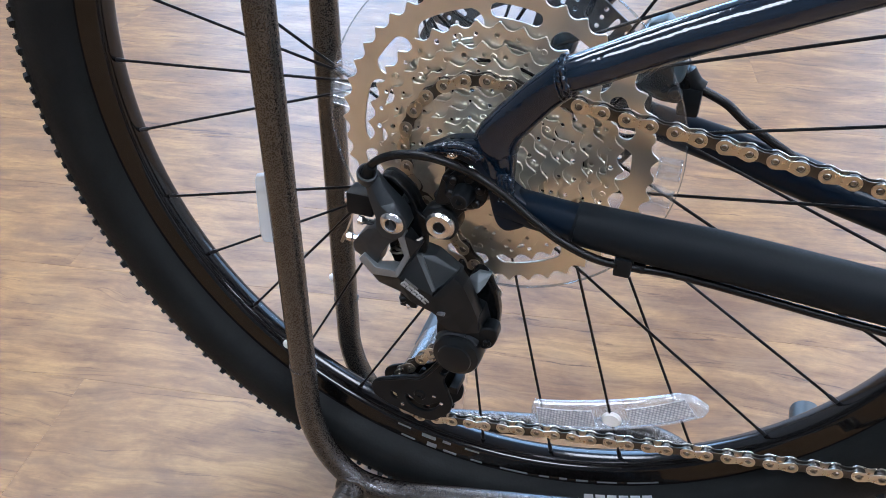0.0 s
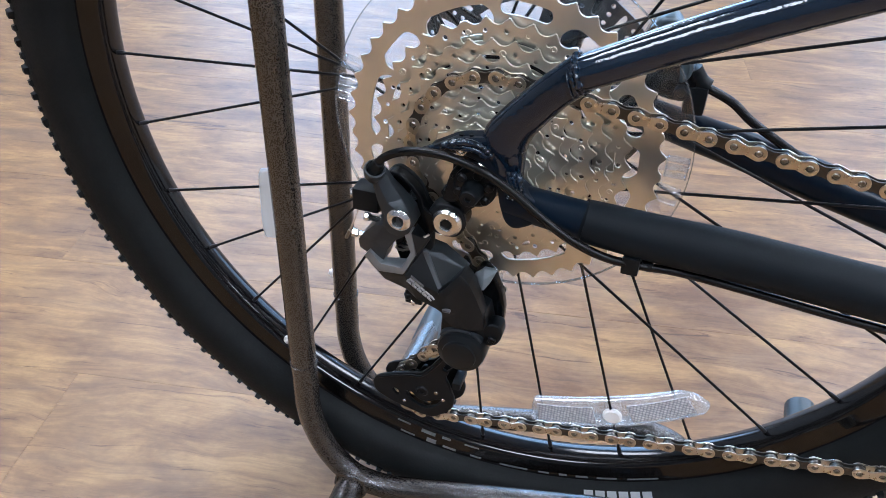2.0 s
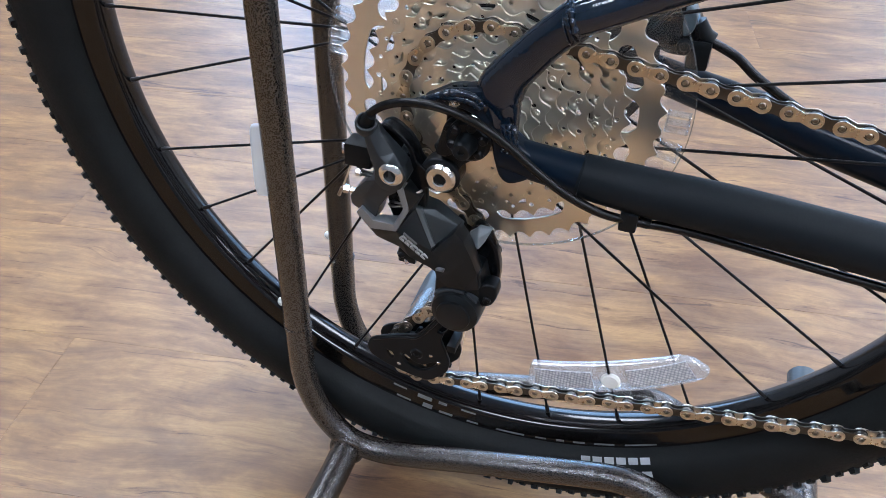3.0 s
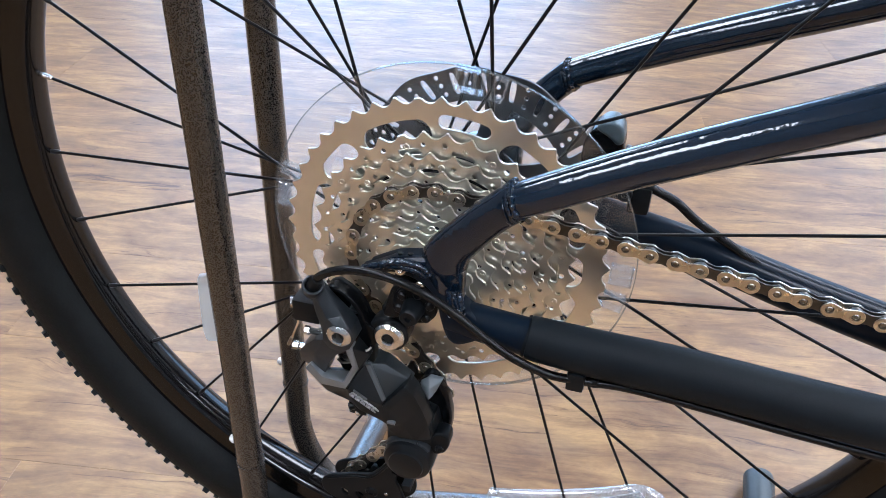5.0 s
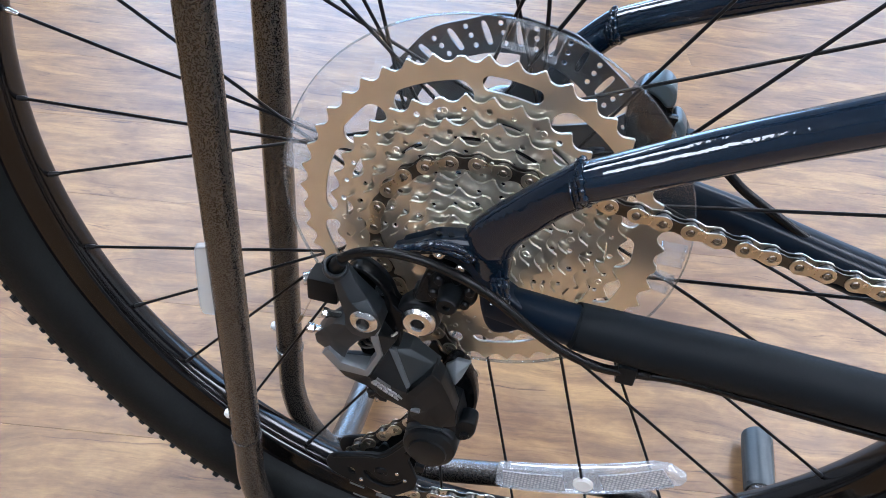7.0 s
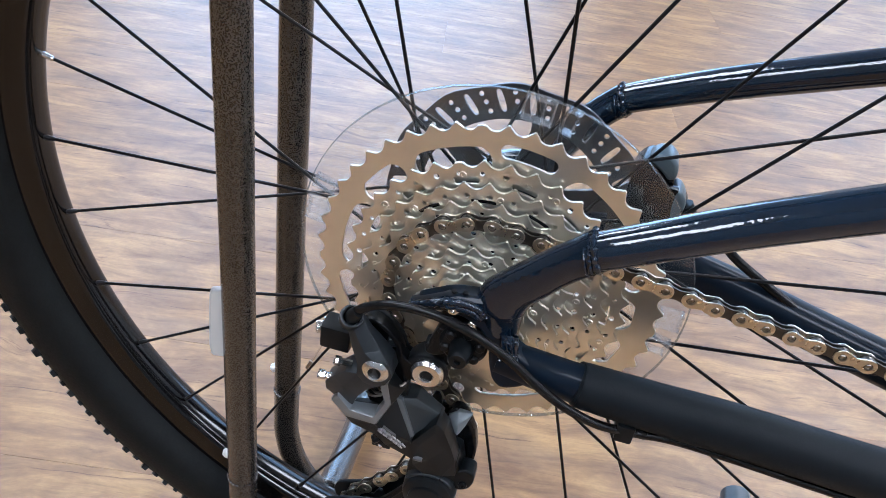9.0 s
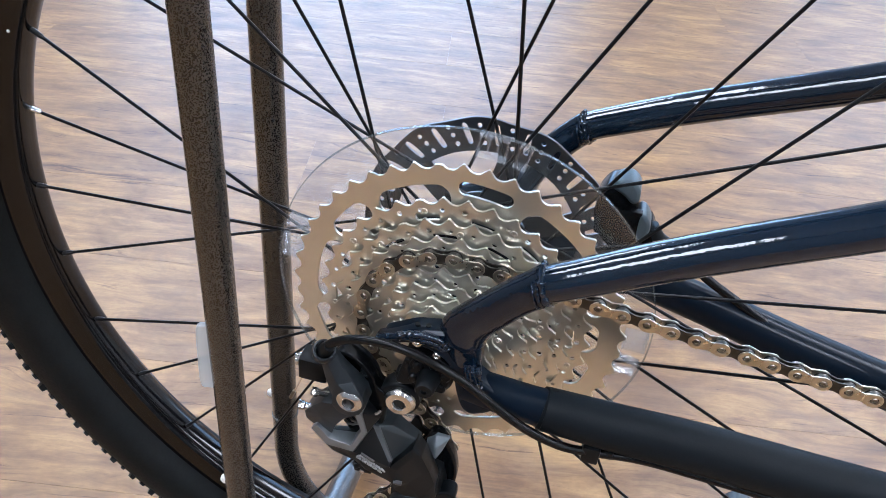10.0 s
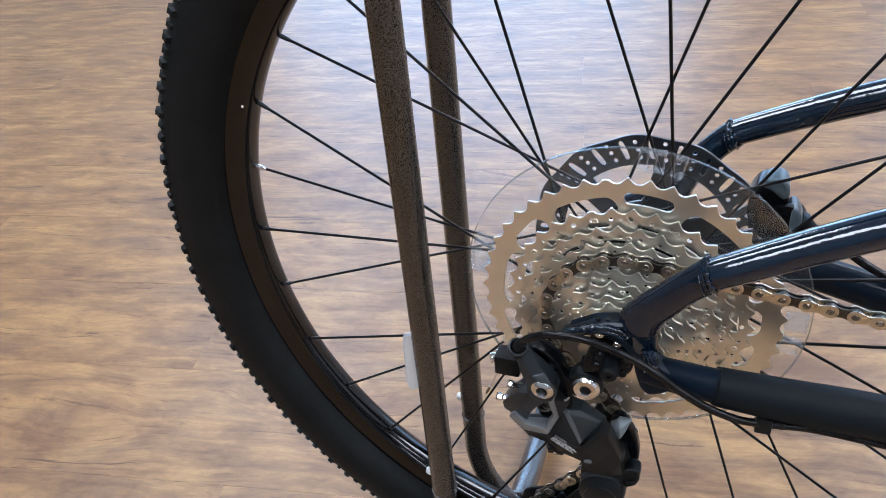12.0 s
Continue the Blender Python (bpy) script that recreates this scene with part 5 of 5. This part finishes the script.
# ---- floor stand ----
stand = thing("bike_stand", "bronze-black hammered-enamel tubular floor stand gripping the rear wheel", "bike stand", (0, 0, 0))
TR = 0.0098
for side, px in ((-1, -0.1357), (1, -0.1392)):
    y = 0.0428 * side
    up_rail = [(px, y, AX + 0.31), (px, y, AX + 0.10), (px, y, AX - 0.10), (px, y, AX - 0.225), (px + 0.0005, y, AX - 0.255), (px + 0.0065, y, AX - 0.283), (px + 0.0190, y, AX - 0.307), (px + 0.037, y, AX - 0.3235), (px + 0.060, y, AX - 0.3270), (px + 0.085, y, AX - 0.3225),
               (0.000, y, AX - 0.3070), (0.050, y, AX - 0.2930), (0.095, y, AX - 0.2805), (0.118, y, AX - 0.2765), (0.137, y, AX - 0.2790), (0.157, y, AX - 0.2890), (0.180, y, AX - 0.3040), (0.220, y, AX - 0.3290), (0.262, y, AX - 0.3550)]
    post = part("post", tube(up_rail, TR, 24, 6, 1.0, (0.3, 1, 0.2)), HAMMER, stand, "bent tube of hammered dark enamel")
    part("end_plug", lathe([(0, 0.004), (TR * 0.8, 0.003), (TR + 0.0006, 0.0), (TR + 0.0006, -0.012), (0, -0.012)], 24), PLASTIC, post, "", Matrix.Translation((px, y, AX + 0.31)) @ pose(0, 0, 0, 90))
    part("collar", lathe([(TR - 0.001, -0.0012), (TR + 0.0007, -0.0008), (TR + 0.0007, 0.0008), (TR - 0.001, 0.0012)], 28, True), HAMMER, post, "", Matrix.Translation((px, y, AX - 0.2065)) @ pose(0, 0, 0, 90))
    part("plug_dot", lathe([(0, -0.0036), (0.0022, -0.003), (0.0034, -0.001), (0.0036, 0.001), (0, 0.001)], 16), WHITE, post, "white plastic plug", Matrix.Translation((px - TR - 0.0008, y, AX - 0.187)) @ pose(0, 0, 0, 0, 0, -90))
    leg = part("leg", tube([(px + 0.037, y - 0.002 * side, AX - 0.3260), (px + 0.035, y + 0.05 * side, AX - 0.3370), (px + 0.028, y + 0.155 * side, AX - 0.3590)], 0.0118, 24, 3), HAMMER, stand, "straight hammered tube leg")
    bead = [(px + 0.037 + 0.0125 * math.cos(a), y + 0.0085 * side + 0.0012 * math.sin(3 * a), AX - 0.3270 + 0.0125 * math.sin(a)) for a in (2 * math.pi * k / 24 for k in range(25))]
    part("weld_bead", tube(bead, 0.0022, 8, 2), HAMMER, leg)
    for ex, ey, ez, dx, dy in ((px + 0.028, y + 0.155 * side, AX - 0.3590, -0.06, 1.0), (0.265, 0.182 * side, AX - 0.3575, 0.0, 1.0)):
        d = Vector((dx, dy * side, -0.10 if dx < 0 else 0.0)).normalized()
        q = Vector((0, 1, 0)).rotation_difference(d).to_matrix().to_4x4()
        foot = lathe([(0.0090, -0.044), (0.0128, -0.0445), (0.0134, -0.0415), (0.0142, -0.0405), (0.0146, 0.012), (0.0138, 0.0205), (0.010, 0.0235), (0, 0.0240)], 28)
        for v in foot.verts:
            if math.hypot(v.co.x, v.co.z) > 0.0139 and math.cos(7 * math.atan2(v.co.z, v.co.x)) < 0:
                v.co.x, v.co.z = v.co.x * 0.94, v.co.z * 0.94
        part("foot_cap", foot, CAP, stand, "ribbed blue-grey rubber foot", Matrix.Translation((ex, ey, ez)) @ q)
part("cross_tube", tube([(0.265, -0.185, AX - 0.3575), (0.265, 0.0, AX - 0.3575), (0.265, 0.185, AX - 0.3575)], 0.0118, 24, 2, 1.0, (1, 0, 0)), HAMMER, stand, "straight hammered cross tube")
tape = plate("tape", [rounded(mm([(-6.5, -24), (4, -25), (6.5, -21), (6.5, 26), (4, 28.5), (-5, 28), (-6.5, 24)]), 0.15, 2)], -0.0022, 0.0022, 0.0012, 2)
part("clear_pad", tape, FROST, stand, "frosted clear plastic pad stuck to the post", Matrix.Translation((-0.1357 - TR - 0.0006, -0.0455, AX - 0.066)) @ pose(0, 0, 0, 0, 2, 20))

# ---- vinyl plank floor ----
floor = new("floor", mesh_of(box(bmesh.new(), (x0 - 0.15, ry0 - 0.15, -0.12), (x1 + 0.15, ry1 + 0.15, -0.0042)), "floor", False))
floor.data.materials.append(base_mat("seam_shadow", (0.13, 0.085, 0.050), 0.8))
tagged(floor, "wood-look vinyl plank floor in warm brown and grey", "floor", kind="structure")
PW, PL, PA = 0.175, 1.22, 10.5
pb = box(bmesh.new(), (0.00005, 0.00005, -0.004), (PL - 0.00005, PW - 0.00005, 0.0))
bmesh.ops.bevel(pb, geom=[e for e in pb.edges if all(v.co.z > -0.001 for v in e.verts)], offset=0.00025, segments=1, affect="EDGES")
plank = mesh_of(pb, "plank", False)
plank.materials.append(PLANK)
ENDS = {0: -0.4213, 1: -0.0328, 2: -0.5364, 5: -0.050}
turn = Matrix.Rotation(radians(PA), 4, "Z")
def trimmed(at):
    """A plank cut off where it meets the walls."""
    bm = bmesh.new()
    bm.from_mesh(plank)
    place = Matrix.Translation(at) @ turn
    for co, no in (((x0, 0, 0), (-1, 0, 0)), ((x1, 0, 0), (1, 0, 0)), ((0, ry0, 0), (0, -1, 0)), ((0, ry1, 0), (0, 1, 0))):
        inv = place.inverted()
        local = inv @ Vector(co)
        way = (inv.to_3x3() @ Vector(no)).normalized()
        bmesh.ops.bisect_plane(bm, geom=list(bm.verts) + list(bm.edges) + list(bm.faces), plane_co=local, plane_no=way, clear_outer=True)
        rim_edges = [e for e in bm.edges if e.is_boundary]
        if rim_edges:
            bmesh.ops.holes_fill(bm, edges=rim_edges)
    if not bm.faces:
        bm.free()
        return None
    me = mesh_of(bm, "plank", False)
    me.materials.append(PLANK)
    return me


for row in range(-26, 42):
    start = ENDS.get(row, (row * 0.47 + 0.31 * (row % 3)) % PL) % PL
    for col in range(-6, 7):
        at = turn @ Vector((start + col * PL, 0.0913 + (row - 1) * PW, 0))
        corners = [at + turn @ Vector((a, b, 0)) for a in (0, PL) for b in (0, PW)]
        within = [x0 < c.x < x1 and ry0 < c.y < ry1 for c in corners]
        mesh = plank if all(within) else trimmed(at) if any(within) or x0 < (corners[0].x + corners[3].x) / 2 < x1 and ry0 < (corners[0].y + corners[3].y) / 2 < ry1 else None
        if mesh:
            part("plank", mesh, PLANK, floor, "", Matrix.Translation(at) @ turn)
